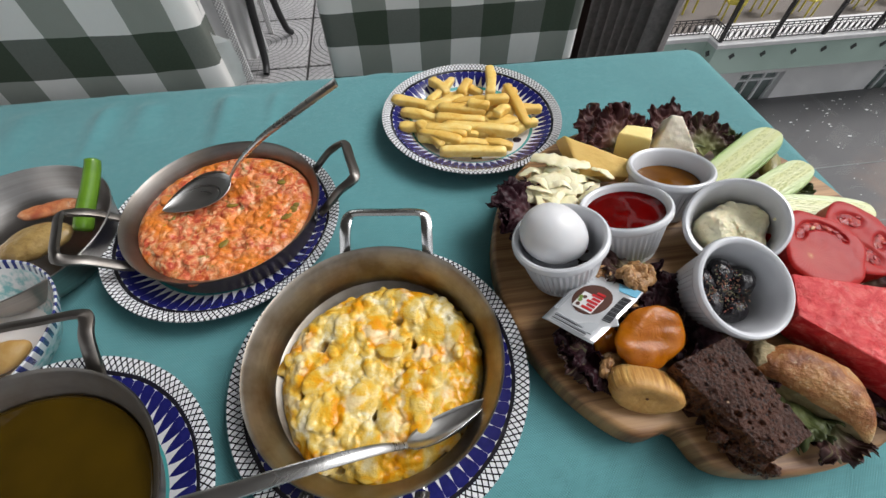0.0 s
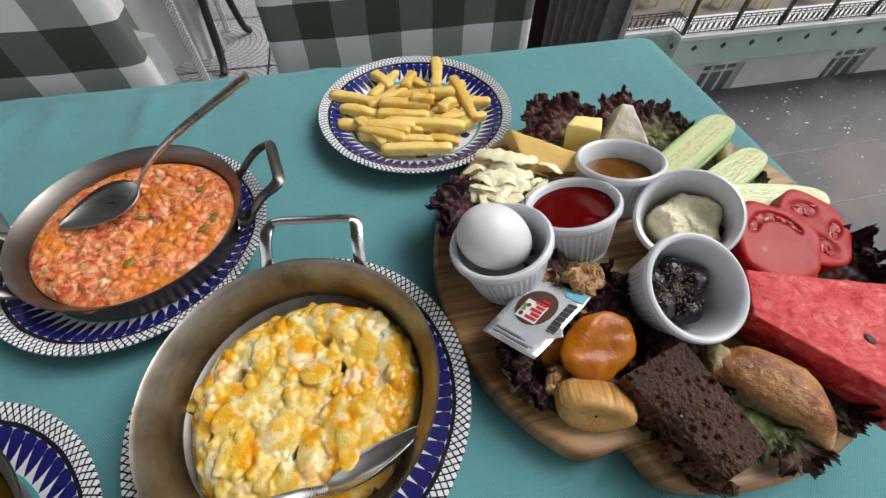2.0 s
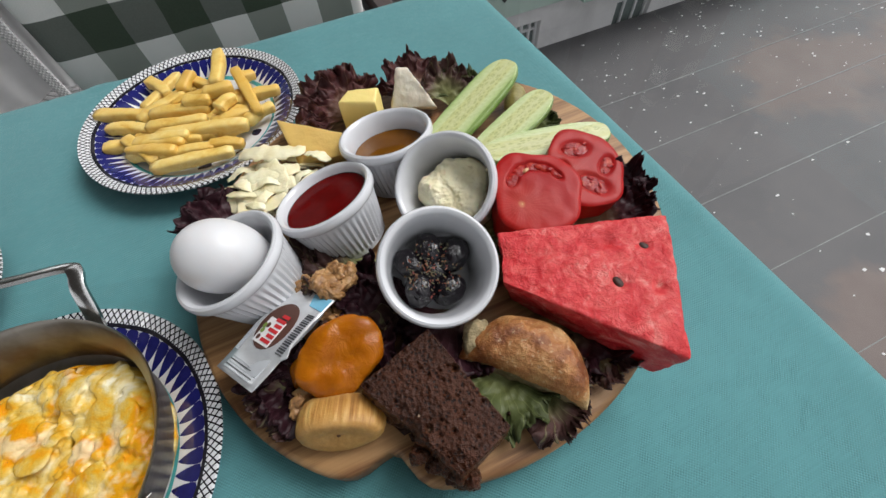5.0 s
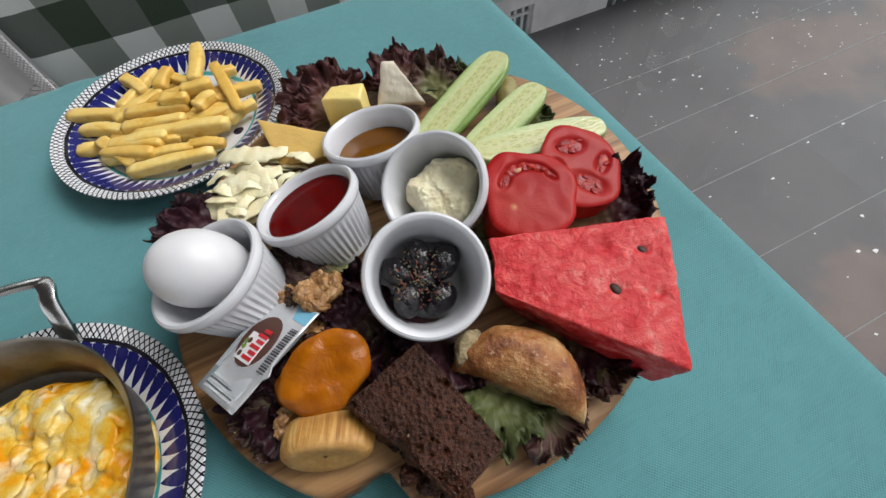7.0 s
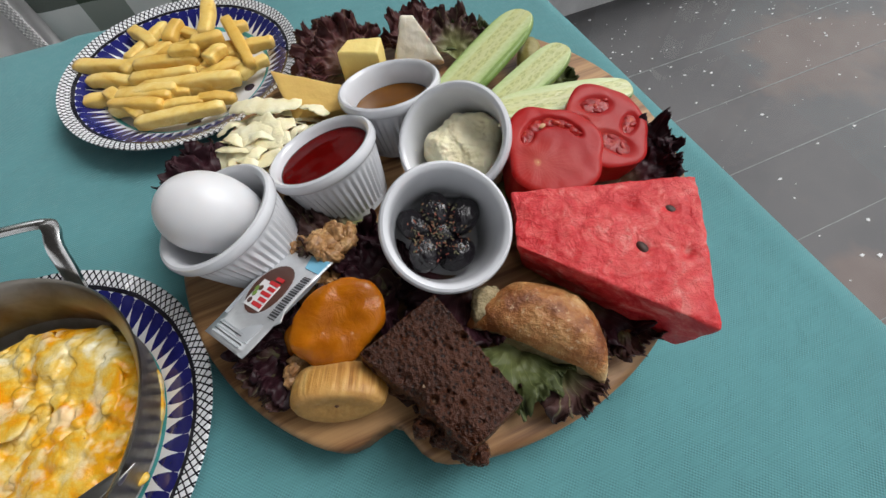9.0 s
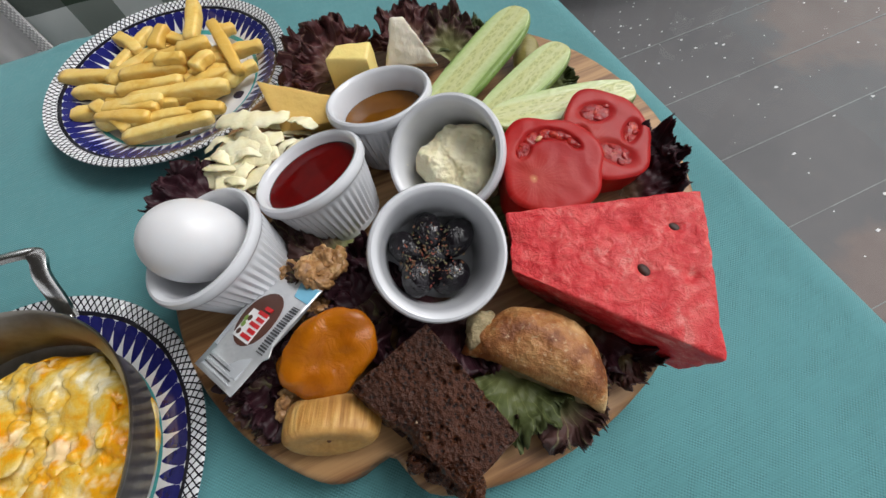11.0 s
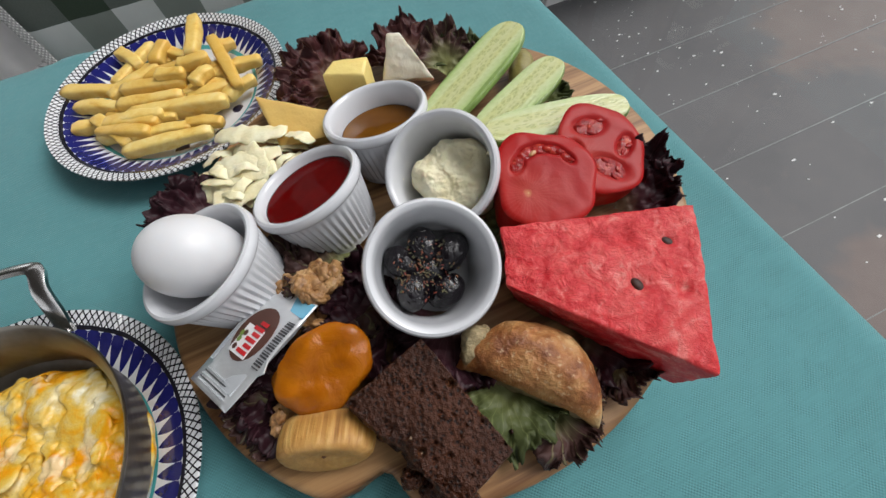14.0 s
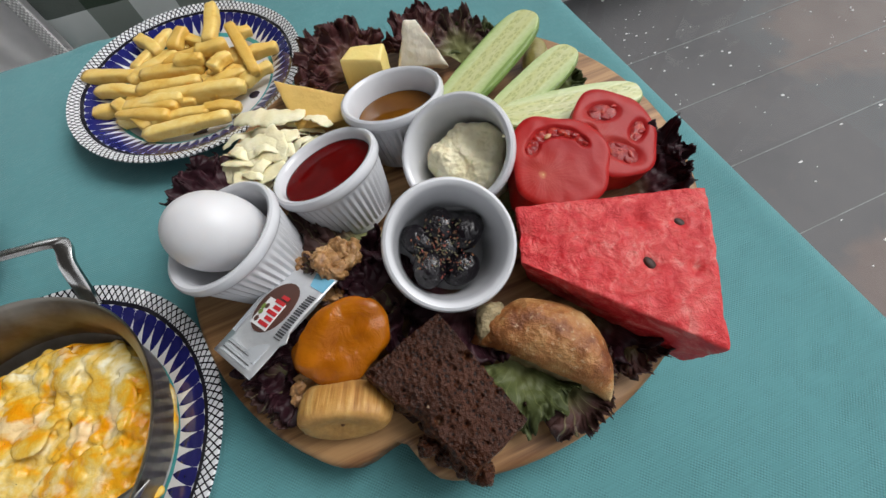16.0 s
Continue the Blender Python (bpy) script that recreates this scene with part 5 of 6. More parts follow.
single("red_jam", pool(0.0272, 0.00012), jam_mat, "glossy dark red jam in a ramekin", "jam", local(jam_ramekin, 0.0335), smooth="all")
single("honey", pool(0.0248), honey_mat, "clear brown honey in a ramekin", "honey", local(honey_ramekin, 0.0255), smooth="all")


def cream_h(x, y, t):
    """A spooned lump: a ridge along the far side, a scooped hollow before it."""
    h = 0.0175 + 0.006 * (1 - t) + 0.0035 * noise.noise(Vector((x * 70, y * 70, 3))) + 0.0016 * noise.noise(Vector((x * 200, y * 200, 3))) + 0.0008 * noise.noise(Vector((x * 480, y * 480, 3)))
    h += 0.0065 * math.exp(-((x + 0.011) / 0.007) ** 2) * (0.7 + 0.3 * math.sin(y * 160))
    h -= 0.0075 * math.exp(-(((x - 0.009) / 0.010) ** 2 + ((y - 0.004) / 0.011) ** 2))
    return h * (1 - t ** 12)


single("butter_cream", relief(lambda a: 0.0238 + 0.0016 * math.sin(3 * a) + 0.0012 * math.sin(5 * a + 1) + 0.0012 * noise.noise(Vector((math.cos(a) * 6, math.sin(a) * 6, 1))), 0.0, cream_h, 70, 160), cream_mat, "pale yellow lump of whipped butter in a ramekin", "butter",
       local(cream_ramekin, 0.0105) @ Matrix.Translation((0.001, -0.002, 0)), smooth="all")
for ox, oy, oz in ((-0.0245, 0.012, 0.0275), (-0.014, 0.0245, 0.031), (0.0255, -0.004, 0.026)):
    single("butter_crumb", lumpy(0.0016, 0.0012, 0.0008, 2, 0.3, 400, ox * 1e4), cream_mat, "crumb of butter stuck to the ramekin", "butter", local(cream_ramekin, oz) @ Matrix.Translation((ox, oy, 0)), "butter crumbs")

# olives and herbs
for k, (ox, oy, oz, a, b, s) in enumerate(((-0.011, -0.006, 0.019, 60, 10, 1.0), (0.004, -0.013, 0.018, 10, -8, 0.95), (0.0135, 0.004, 0.0205, 35, 5, 1.0), (0.002, 0.012, 0.019, 80, 0, 0.95), (-0.011, 0.009, 0.017, 120, 8, 0.9), (0.001, 0.0, 0.0155, 20, 0, 1.0))):
    single("black_olive", lumpy(0.0112 * s, 0.0085 * s, 0.0080 * s, 4, 0.05, 130, k, 0.05), olive_mat, "wrinkled glossy black olive in a ramekin", "olive",
           local(olive_ramekin, oz) @ Matrix.Translation((ox, oy, 0)) @ pose(0, 0, 0, 0, b, a), "black olives", smooth="all")


def flakes():
    bms = []
    rnd = random.Random(8)
    for k in range(190):
        a = rnd.random() * 6.28
        r = 0.0165 * rnd.random() ** 0.6
        x, y = r * math.cos(a) - 0.002, r * math.sin(a) + 0.001
        z = 0.0268 - 7 * (x * x + y * y) + 0.0018 * rnd.random()
        s = 0.00028 + 0.0004 * rnd.random()
        bm = box(s * (1.2 + 2.2 * rnd.random()), s, s * 0.5)
        bms.append(moved(bm, pose(x, y, z, rnd.random() * 60 - 30, rnd.random() * 60 - 30, rnd.random() * 180)))
    return join(bms)


single("dried_herbs", flakes(), herb_mat, "red pepper flakes and dried thyme over olives", "herbs", local(olive_ramekin, 0.0), kind="stuff", smooth=False)


# watermelon
def wedge(top, bottom, n=46, rough=0.0012, seed=0.0, bite=None):
    """A block between a lower and an upper quad, with a roughened skin."""
    bm = bmesh.new()
    T = [Vector(p) for p in top]
    B = [Vector(p) for p in bottom]

    def face(q, nu, nv):
        g = []
        for i in range(nu + 1):
            u = i / nu
            g.append([bm.verts.new((q[0] * (1 - u) + q[1] * u) * (1 - j / nv) + (q[3] * (1 - u) + q[2] * u) * (j / nv)) for j in range(nv + 1)])
        for a, b in zip(g, g[1:]):
            for j in range(nv):
                bm.faces.new((a[j], b[j], b[j + 1], a[j + 1]))

    face(T, n, n)
    face(B[::-1], 4, 4)
    k = len(T)
    for i in range(k):
        j = (i + 1) % k
        face([T[j], T[i], B[i], B[j]], n, n // 2)
    bmesh.ops.remove_doubles(bm, verts=bm.verts[:], dist=0.00025)
    bmesh.ops.recalc_face_normals(bm, faces=bm.faces)
    bm.normal_update()
    for it in range(3):
        bmesh.ops.smooth_vert(bm, verts=bm.verts[:], factor=0.5, use_axis_x=True, use_axis_y=True, use_axis_z=True)
    bm.normal_update()
    moves = []
    for v in bm.verts:
        d = rough * (noise.noise(v.co * 90 + Vector((seed, 0, 0))) + 0.6 * noise.noise(v.co * 240 + Vector((0, seed, 0))))
        if bite:
            d += bite(v.co)
        moves.append(v.normal * d)
    for v, d in zip(bm.verts, moves):
        v.co += d
    return bm


pits = [Vector((0.1186, 0.2260, 0.8065)), Vector((0.1446, 0.2380, 0.8065)), Vector((0.1348, 0.2150, 0.8065)), Vector((0.1268, 0.2475, 0.8065))]


def melon_bite(co):
    d = 0.0
    for p in pits:
        q = (co - p).length
        d -= 0.0024 * math.exp(-(q / 0.0034) ** 2)
    d -= 0.0022 * math.exp(-((co - Vector((0.071, 0.268, 0.806))).length / 0.006) ** 2)
    return d


melon = thing("watermelon_slice", "thick red watermelon slice with black seeds on lettuce", "watermelon")
part("flesh", wedge([(0.0765, 0.2785, 0.8095), (0.1685, 0.2485, 0.807), (0.1232, 0.1795, 0.8055), (0.0655, 0.252, 0.8055)],
                    [(0.0835, 0.281, 0.7765), (0.162, 0.249, 0.7765), (0.1188, 0.1825, 0.7765), (0.0735, 0.2525, 0.7765)], 70, 0.0008, 3.0, melon_bite), melon_mat, melon, smooth="all")
for x, y, a, s in ((0.1188, 0.2258, 100, 1.0), (0.1448, 0.2378, 120, 0.95), (0.1050, 0.2345, 60, 0.55), (0.1268, 0.2475, 20, 0.4), (0.1003, 0.2115, 10, 0.4)):
    part("seed", moved(lumpy(0.0040 * s, 0.0025 * s, 0.0012 * s, 3, 0.05, 100, 1), pose(x, y, 0.8047, 4, -6, a)), seed_mat, melon, "dark melon seed")


# tomato slices
m = Mat("tomato_flesh", 0.34, spec=0.11)
xx, yy, z_ = m.xyz()
edge = m.math("MULTIPLY", m.math("POWER", m.math("ADD", m.math("MULTIPLY", xx, xx), m.math("MULTIPLY", yy, yy)), 0.5), 1 / 0.028)
edge = m.math("ADD", edge, m.math("MULTIPLY", m.math("SUBTRACT", m.noise(70.0, 3), 0.5), 0.16))
xx, yy = m.math("ADD", xx, 0.010), m.math("ADD", yy, 0.009)
rr = m.math("POWER", m.math("ADD", m.math("MULTIPLY", xx, xx), m.math("MULTIPLY", yy, yy)), 0.5)
rim = m.math("MULTIPLY", rr, 1 / 0.034)
c = m.ramp(m.math("ADD", rim, m.math("MULTIPLY", m.math("SUBTRACT", m.noise(90.0, 3), 0.5), 0.22)), (0.0, (0.56, 0.36, 0.16)), (0.015, (0.46, 0.16, 0.07)), (0.07, (0.36, 0.034, 0.026)), (0.6, (0.31, 0.010, 0.011)), (1.0, (0.31, 0.009, 0.010)))
c = m.mix(m.ramp(edge, (0.62, 0.0), (0.82, 0.6)), c, (0.38, 0.020, 0.018))
c = m.mix(m.ramp(edge, (0.95, 0.0), (1.02, 1.0)), c, (0.32, 0.006, 0.006))
c = m.mix(m.ramp(m.noise(45.0, 3), (0.48, 0.0), (0.72, 0.4)), c, (0.38, 0.030, 0.026))
th = m.math("ARCTAN2", yy, xx)
wave = m.math("SINE", m.math("MULTIPLY_ADD", th, 3.0, m.math("MULTIPLY", m.noise(40.0), 3.0)))
band = m.math("MULTIPLY", m.ramp(rim, (0.38, 0.0), (0.46, 1.0), (0.66, 1.0), (0.74, 0.0)), m.ramp(wave, (0.0, 0.0), (0.35, 1.0)))
c = m.mix(m.math("MULTIPLY", band, 0.22), c, (0.42, 0.06, 0.045))
fibre = m.math("SINE", m.math("MULTIPLY_ADD", th, 34.0, m.math("MULTIPLY", m.noise(70.0, 3), 9.0)))
c = m.mix(m.math("MULTIPLY", m.ramp(fibre, (0.45, 0.0), (0.95, 0.2)), m.ramp(rim, (0.06, 1.0), (0.55, 0.0))), c, (0.50, 0.15, 0.10))
m.color(c)
m.bump(m.noise(240.0, 4), 0.0004, 0.5)
m.sss(0.1, (0.015, 0.004, 0.003), 0.3)
tomato_mat = m.m
m = Mat("tomato_gel", 0.14, spec=0.2)
m.color(m.ramp(m.noise(220.0, 3), (0.35, (0.20, 0.004, 0.004)), (0.55, (0.32, 0.014, 0.011)), (0.70, (0.46, 0.07, 0.035))))
m.bump(m.noise(260.0, 3), 0.0016, 0.8)
m.sss(0.1, (0.015, 0.004, 0.003), 0.3)
gel_mat = m.m
tomato_seed = simple("tomato_seed", (0.48, 0.24, 0.10), 0.35)


def tomato(label, mm, rx, ry, thick, pockets, seed):
    ob = thing("tomato_slice", label, "tomato", mm, "tomato slices")

    def dent(x, y):
        d = 0.0
        for px, py, sx, sy, an in pockets:
            c, s = math.cos(radians(an)), math.sin(radians(an))
            u, v = (c * (x - px) + s * (y - py)) / sx, (-s * (x - px) + c * (y - py)) / sy
            d = max(d, math.exp(-(u * u + v * v) ** 2))
        return d

    def r_of(a):
        return (rx * ry) / math.sqrt((ry * math.cos(a)) ** 2 + (rx * math.sin(a)) ** 2) * (1 + 0.04 * math.sin(3 * a + seed) + 0.045 * math.sin(4 * a - 1.2) + 0.02 * math.sin(7 * a))

    bm = relief(r_of, 0.0, lambda x, y, t: thick * (1 - 0.06 * t ** 24) - 0.0026 * dent(x, y) + 0.0005 * noise.noise(Vector((x * 120, y * 120, seed))), 60, 140, 0.0)
    part("flesh", bm, tomato_mat, ob)
    rnd = random.Random(seed)
    for i, (px, py, sx, sy, an) in enumerate(pockets):
        c, s = math.cos(radians(an)), math.sin(radians(an))
        part("seed_pocket", moved(lumpy(sx * 0.98, sy * 1.02, 0.0013, 4, 0.12, 260, i), pose(px, py, thick - 0.0019, 0, 0, an)), gel_mat, ob, "wet dark red seed pocket", smooth="all")
        for k in range(int(sx / 0.0024)):
            u, v = sx * (rnd.random() * 1.7 - 0.85), sy * (rnd.random() * 1.3 - 0.65)
            q = 0.0008 + 0.0012 * rnd.random()
            part("seed_gel", moved(lumpy(q * 1.9, q, q * 0.5, 2, 0.2, 300, k), pose(px + c * u - s * v, py + s * u + c * v, thick - 0.0012 + 0.0006 * rnd.random(), 0, 0, 180 * rnd.random())),
                 gel_mat if rnd.random() < 0.93 else tomato_seed, ob, "wet red seed pocket", smooth="all")
    return ob


tomato("cut red tomato half leaning on cucumber and leaves", pose(0.1125, 0.2985, 0.7855) @ pose(0, 0, 0, 0, 0, -22) @ pose(0, 0, 0, 9, 3, 0), 0.0270, 0.0290, 0.024,
       ((-0.0135, 0.0085, 0.0060, 0.0034, 65), (-0.0085, 0.0148, 0.0060, 0.0036, 35), (-0.001, 0.0172, 0.0062, 0.0034, 2), (0.0065, 0.0160, 0.0060, 0.0032, -22), (0.0125, 0.0115, 0.0050, 0.0026, -50)), 1.0)
tomato("second cut tomato slice behind the first", pose(0.1535, 0.3070, 0.7825) @ pose(0, 0, 0, 0, 0, -30) @ pose(0, 0, 0, 8, 8, 0), 0.0260, 0.0300, 0.018,
       ((-0.006, 0.0135, 0.010, 0.0060, 14), (0.005, -0.0115, 0.0110, 0.0065, -20), (0.0145, 0.004, 0.008, 0.0045, 70), (-0.0140, -0.004, 0.007, 0.0042, 95)), 2.4)

# cucumber slices
m = Mat("cucumber_flesh", 0.3)
xx, yy, z_ = m.xyz()
wd = m.math("ABSOLUTE", m.math("DIVIDE", xx, 0.0135))
wd = m.math("ADD", wd, m.math("MULTIPLY", m.math("SUBTRACT", m.noise(120.0), 0.5), 0.12))
c = m.ramp(wd, (0.0, (0.52, 0.54, 0.27)), (0.38, (0.50, 0.52, 0.22)), (0.55, (0.52, 0.58, 0.30)), (0.8, (0.44, 0.53, 0.24)), (0.93, (0.36, 0.47, 0.18)), (1.0, (0.18, 0.28, 0.06)))
sv = m.node("ShaderNodeTexVoronoi", Scale=1.0, Randomness=0.8)
m.link(m.stretch(480, 210, 100), sv.inputs["Vector"])
seedm = m.math("MULTIPLY", m.ramp(sv.outputs["Distance"], (0.16, 0.25), (0.26, 1.0), (0.38, 1.0), (0.46, 0.0)), m.math("LESS_THAN", m.math("ABSOLUTE", m.math("SUBTRACT", wd, 0.26)), 0.20))
c = m.mix(m.math("MULTIPLY", seedm, 0.55), c, (0.27, 0.31, 0.10))
m.color(c)
m.bump(sv.outputs["Distance"], 0.0008, 0.5)
m.sss(0.1, (0.01, 0.012, 0.005), 0.3)
cucumber_mat = m.m
m = Mat("cucumber_skin", 0.3)
m.color(m.ramp(m.noise(80.0, 3), (0.3, (0.10, 0.19, 0.03)), (0.7, (0.22, 0.33, 0.09))))
cucumber_skin = m.m


def cucumber(a, b, half, lift, seed, roll=0):
    A, B = Vector(a), Vector(b)
    way = (B - A).normalized()
    q = Vector((0, 1, 0)).rotation_difference(way).to_matrix().to_4x4()
    ob = thing("cucumber_slice", "long pale green cucumber slice leaning over the board's leaves", "cucumber", Matrix.Translation((A + B) / 2) @ q @ pose(0, 0, 0, 0, roll, 0), "cucumber slices")
    L = (B - A).length / 2
    out = []
    for k in range(64):
        t = 2 * math.pi * k / 64
        c_, s_ = math.cos(t), math.sin(t)
        out.append((half * math.copysign(abs(c_) ** 0.72, c_) * (1 + 0.03 * math.sin(seed + 3 * t)), L * math.copysign(abs(s_) ** 0.62, s_)))
    part("flesh", prism(out, 0.0012, 0.0066, 0.0005, 1), cucumber_mat, ob)
    part("skin", prism([(x * 1.045, y * 1.02) for x, y in out], 0.0, 0.0056, 0.0012, 2), cucumber_skin, ob, "green peel edge")
    return ob


cucumber((0.080, 0.374, 0.7855), (0.168, 0.4215, 0.7965), 0.0148, 0, 1, -8)
cucumber((0.105, 0.354, 0.7815), (0.181, 0.3865, 0.7865), 0.0130, 0, 2, -4)
cucumber((0.106, 0.349, 0.7885), (0.196, 0.3315, 0.7865), 0.0120, 0, 4, 6)
gherkin = streaked("gherkin_skin", ((0.3, (0.17, 0.14, 0.035)), (0.7, (0.30, 0.26, 0.085))), 60.0, rough=0.3).m
single("gherkin", lumpy(0.009, 0.020, 0.007, 4, 0.08, 90, 3), gherkin, "brownish green pickled gherkin behind the cucumber", "gherkin", pose(0.1615, 0.4000, 0.7815, 0, 0, -32))


# cheeses
def cut(label, name, top, bottom, mat, seed, rough=0.0004, n=26):
    return single(name, wedge(top, bottom, n, rough, seed), mat, label, "cheese", None, "cheeses on the board", smooth=True)


cut("triangle of crumbly white cheese standing on lettuce", "white_cheese", [(0.069, 0.4355, 0.7835), (0.102, 0.4180, 0.7855), (0.0900, 0.4445, 0.8085), (0.0815, 0.4470, 0.8085)],
    [(0.072, 0.447, 0.7745), (0.106, 0.428, 0.7745), (0.0925, 0.458, 0.7945), (0.0845, 0.4600, 0.7945)], feta_mat, 2, 0.0009)
cube = thing("cheese_cube", "thick block of yellow cheese on lettuce", "cheese", group="cheeses on the board")
part("block", wedge([(0.0305, 0.4400, 0.8015), (0.0410, 0.4480, 0.8025), (0.0640, 0.4420, 0.8015), (0.0560, 0.4270, 0.8005)], [(0.0300, 0.4330, 0.7750), (0.0425, 0.4480, 0.7750), (0.0655, 0.4400, 0.7750), (0.0565, 0.4215, 0.7750)], 22, 0.0004, 5), cheese_yellow, cube)
cut("thin triangle of yellow cheese leaning on the ramekin", "cheese_triangle", [(-0.0160, 0.4470, 0.7985), (-0.0125, 0.4050, 0.7875), (0.0225, 0.3925, 0.7935), (0.0265, 0.4060, 0.7995)],
    [(-0.0155, 0.4645, 0.7780), (-0.0105, 0.4120, 0.7750), (0.0250, 0.3980, 0.7820), (0.0280, 0.4115, 0.7860)], cheese_orange, 7)


def strip(points, w, seed, flat=0.20):
    """A torn ribbon of string cheese, twisting, with a ragged edge."""
    rnd = random.Random(seed)
    n = (len(points) - 1) * 9 + 1
    ws = [1.25 * w * (0.55 + 0.45 * math.sin(3.14 * k / (n - 1)) ** 0.6) * (1 + 0.10 * math.sin(k * 1.3 + seed)) for k in range(n)]
    bm = sweep(spline(points, 9), ws, 14, flat, up=(0.7 * (rnd.random() - 0.5), 0.7 * (rnd.random() - 0.5), 1))
    for v in bm.verts:
        q = v.co * 330 + Vector((seed, 0, 0))
        v.co += Vector((noise.noise(q), noise.noise(q + Vector((9, 0, 0))), 0.8 * noise.noise(v.co * 150 + Vector((seed, 4, 0))))) * 0.0010
    return single("string_cheese", bm, string_mat, "torn white string cheese strand in a heap", "cheese", None, "string cheese strands", smooth="all")


rnd = random.Random(21)
strip([(-0.048, 0.433, 0.789), (-0.036, 0.424, 0.7935), (-0.020, 0.415, 0.794), (-0.004, 0.411, 0.7935)], 0.0066, 1)
strip([(-0.004, 0.407, 0.794), (0.003, 0.400, 0.7955), (0.008, 0.3905, 0.795)], 0.0042, 2)
strip([(-0.058, 0.404, 0.788), (-0.045, 0.402, 0.7915), (-0.030, 0.399, 0.793), (-0.012, 0.3985, 0.791)], 0.0062, 3)
strip([(-0.063, 0.392, 0.785), (-0.050, 0.389, 0.789), (-0.036, 0.3905, 0.7915), (-0.018, 0.388, 0.7905)], 0.0060, 4)
strip([(-0.056, 0.3785, 0.784), (-0.043, 0.3765, 0.788), (-0.026, 0.381, 0.789)], 0.0056, 5)
strip([(-0.062, 0.412, 0.783), (-0.058, 0.398, 0.788), (-0.060, 0.384, 0.784)], 0.0050, 6)
strip([(-0.040, 0.418, 0.787), (-0.030, 0.407, 0.7935), (-0.026, 0.394, 0.7930), (-0.030, 0.382, 0.788)], 0.0046, 7)
for k in range(22):
    x, y = -0.057 + 0.052 * rnd.random(), 0.376 + 0.046 * rnd.random()
    a = rnd.random() * 6.28
    r = 0.007 + 0.009 * rnd.random()
    z = 0.780 + 0.011 * rnd.random()
    strip([(x - r * math.cos(a), y - r * math.sin(a), z), (x, y, z + 0.004), (x + r * math.cos(a + 0.4), y + r * math.sin(a + 0.4), z)], 0.0018 + 0.0020 * rnd.random(), k + 9)


# breads
def rye_bite(co):
    d = 0.0
    q0 = noise.voronoi(co * 210)[0][0]
    if q0 < 0.25:
        d -= 0.0028 * (0.25 - q0) / 0.25
    q1 = noise.voronoi(co * 95 + Vector((3, 1, 2)))[0][0]
    if q1 < 0.22:
        d -= 0.0050 * (0.22 - q1) / 0.22
    for bx, by, br, bd in ((-0.0105, 0.2080, 0.011, 0.008), (0.001, 0.188, 0.010, 0.005)):
        d -= bd * math.exp(-(((co.x - bx) ** 2 + (co.y - by) ** 2) / br ** 2)) * (0.7 + 0.8 * noise.noise(co * 160))
    return d


bread = thing("rye_bread", "dark porous rye bread slice with a torn edge", "bread")
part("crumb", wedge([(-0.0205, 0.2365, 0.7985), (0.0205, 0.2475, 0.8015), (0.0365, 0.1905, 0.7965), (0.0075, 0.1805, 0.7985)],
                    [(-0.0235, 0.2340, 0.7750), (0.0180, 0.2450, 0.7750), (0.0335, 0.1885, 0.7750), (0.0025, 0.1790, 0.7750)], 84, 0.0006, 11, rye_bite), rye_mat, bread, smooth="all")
rnd = random.Random(77)
for k in range(16):
    t = k / 15
    x, y = -0.009 + 0.019 * t + 0.003 * rnd.random(), 0.199 - 0.021 * t + 0.003 * rnd.random()
    s = 0.0022 + 0.0026 * rnd.random()
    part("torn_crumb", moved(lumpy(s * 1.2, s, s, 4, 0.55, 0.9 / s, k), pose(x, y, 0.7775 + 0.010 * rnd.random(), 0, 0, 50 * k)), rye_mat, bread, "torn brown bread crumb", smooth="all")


def bun_mesh():
    """A piece of a flat round loaf: domed crust, one cut side."""
    bm = bmesh.new()
    nu, nv = 60, 30
    g = []
    for i in range(nu + 1):
        u = i / nu * 2 - 1
        L = 0.0345 * u
        w = 0.0325 * (1 - abs(u) ** 2.4) ** 0.62 if abs(u) < 1 else 0
        h = 0.027 * (1 - abs(u) ** 2.6) ** 0.55 if abs(u) < 1 else 0
        row = []
        for j in range(nv + 1):
            a = math.pi * j / nv
            y = w * (1 - math.cos(a)) / 2
            z = h * (math.sin(a * 0.5 + 0.0) ** 0.5 if j <= nv / 2 else math.sin(a) ** 0.6 * 0.84 ** 0)
            t = j / nv
            z = h * ((1 - (2 * t - 1) ** 2) ** 0.5 if t > 0.5 else 1.0)
            low = 0.0095 * (1 - abs(u) ** 6)
            z = z if t > 0.5 else min(z, low + (max(h, low) - low) * math.sin(math.pi * t))
            row.append(bm.verts.new((L, y, z + 0.0018 * noise.noise(Vector((L * 90, y * 90, 2))) + 0.0008 * noise.noise(Vector((L * 260, y * 260, 2))))))
        g.append(row)
    for a, b in zip(g, g[1:]):
        for j in range(nv):
            bm.faces.new((a[j], b[j], b[j + 1], a[j + 1]))
    bmesh.ops.remove_doubles(bm, verts=bm.verts[:], dist=0.0001)
    bmesh.ops.recalc_face_normals(bm, faces=bm.faces)
    return bm


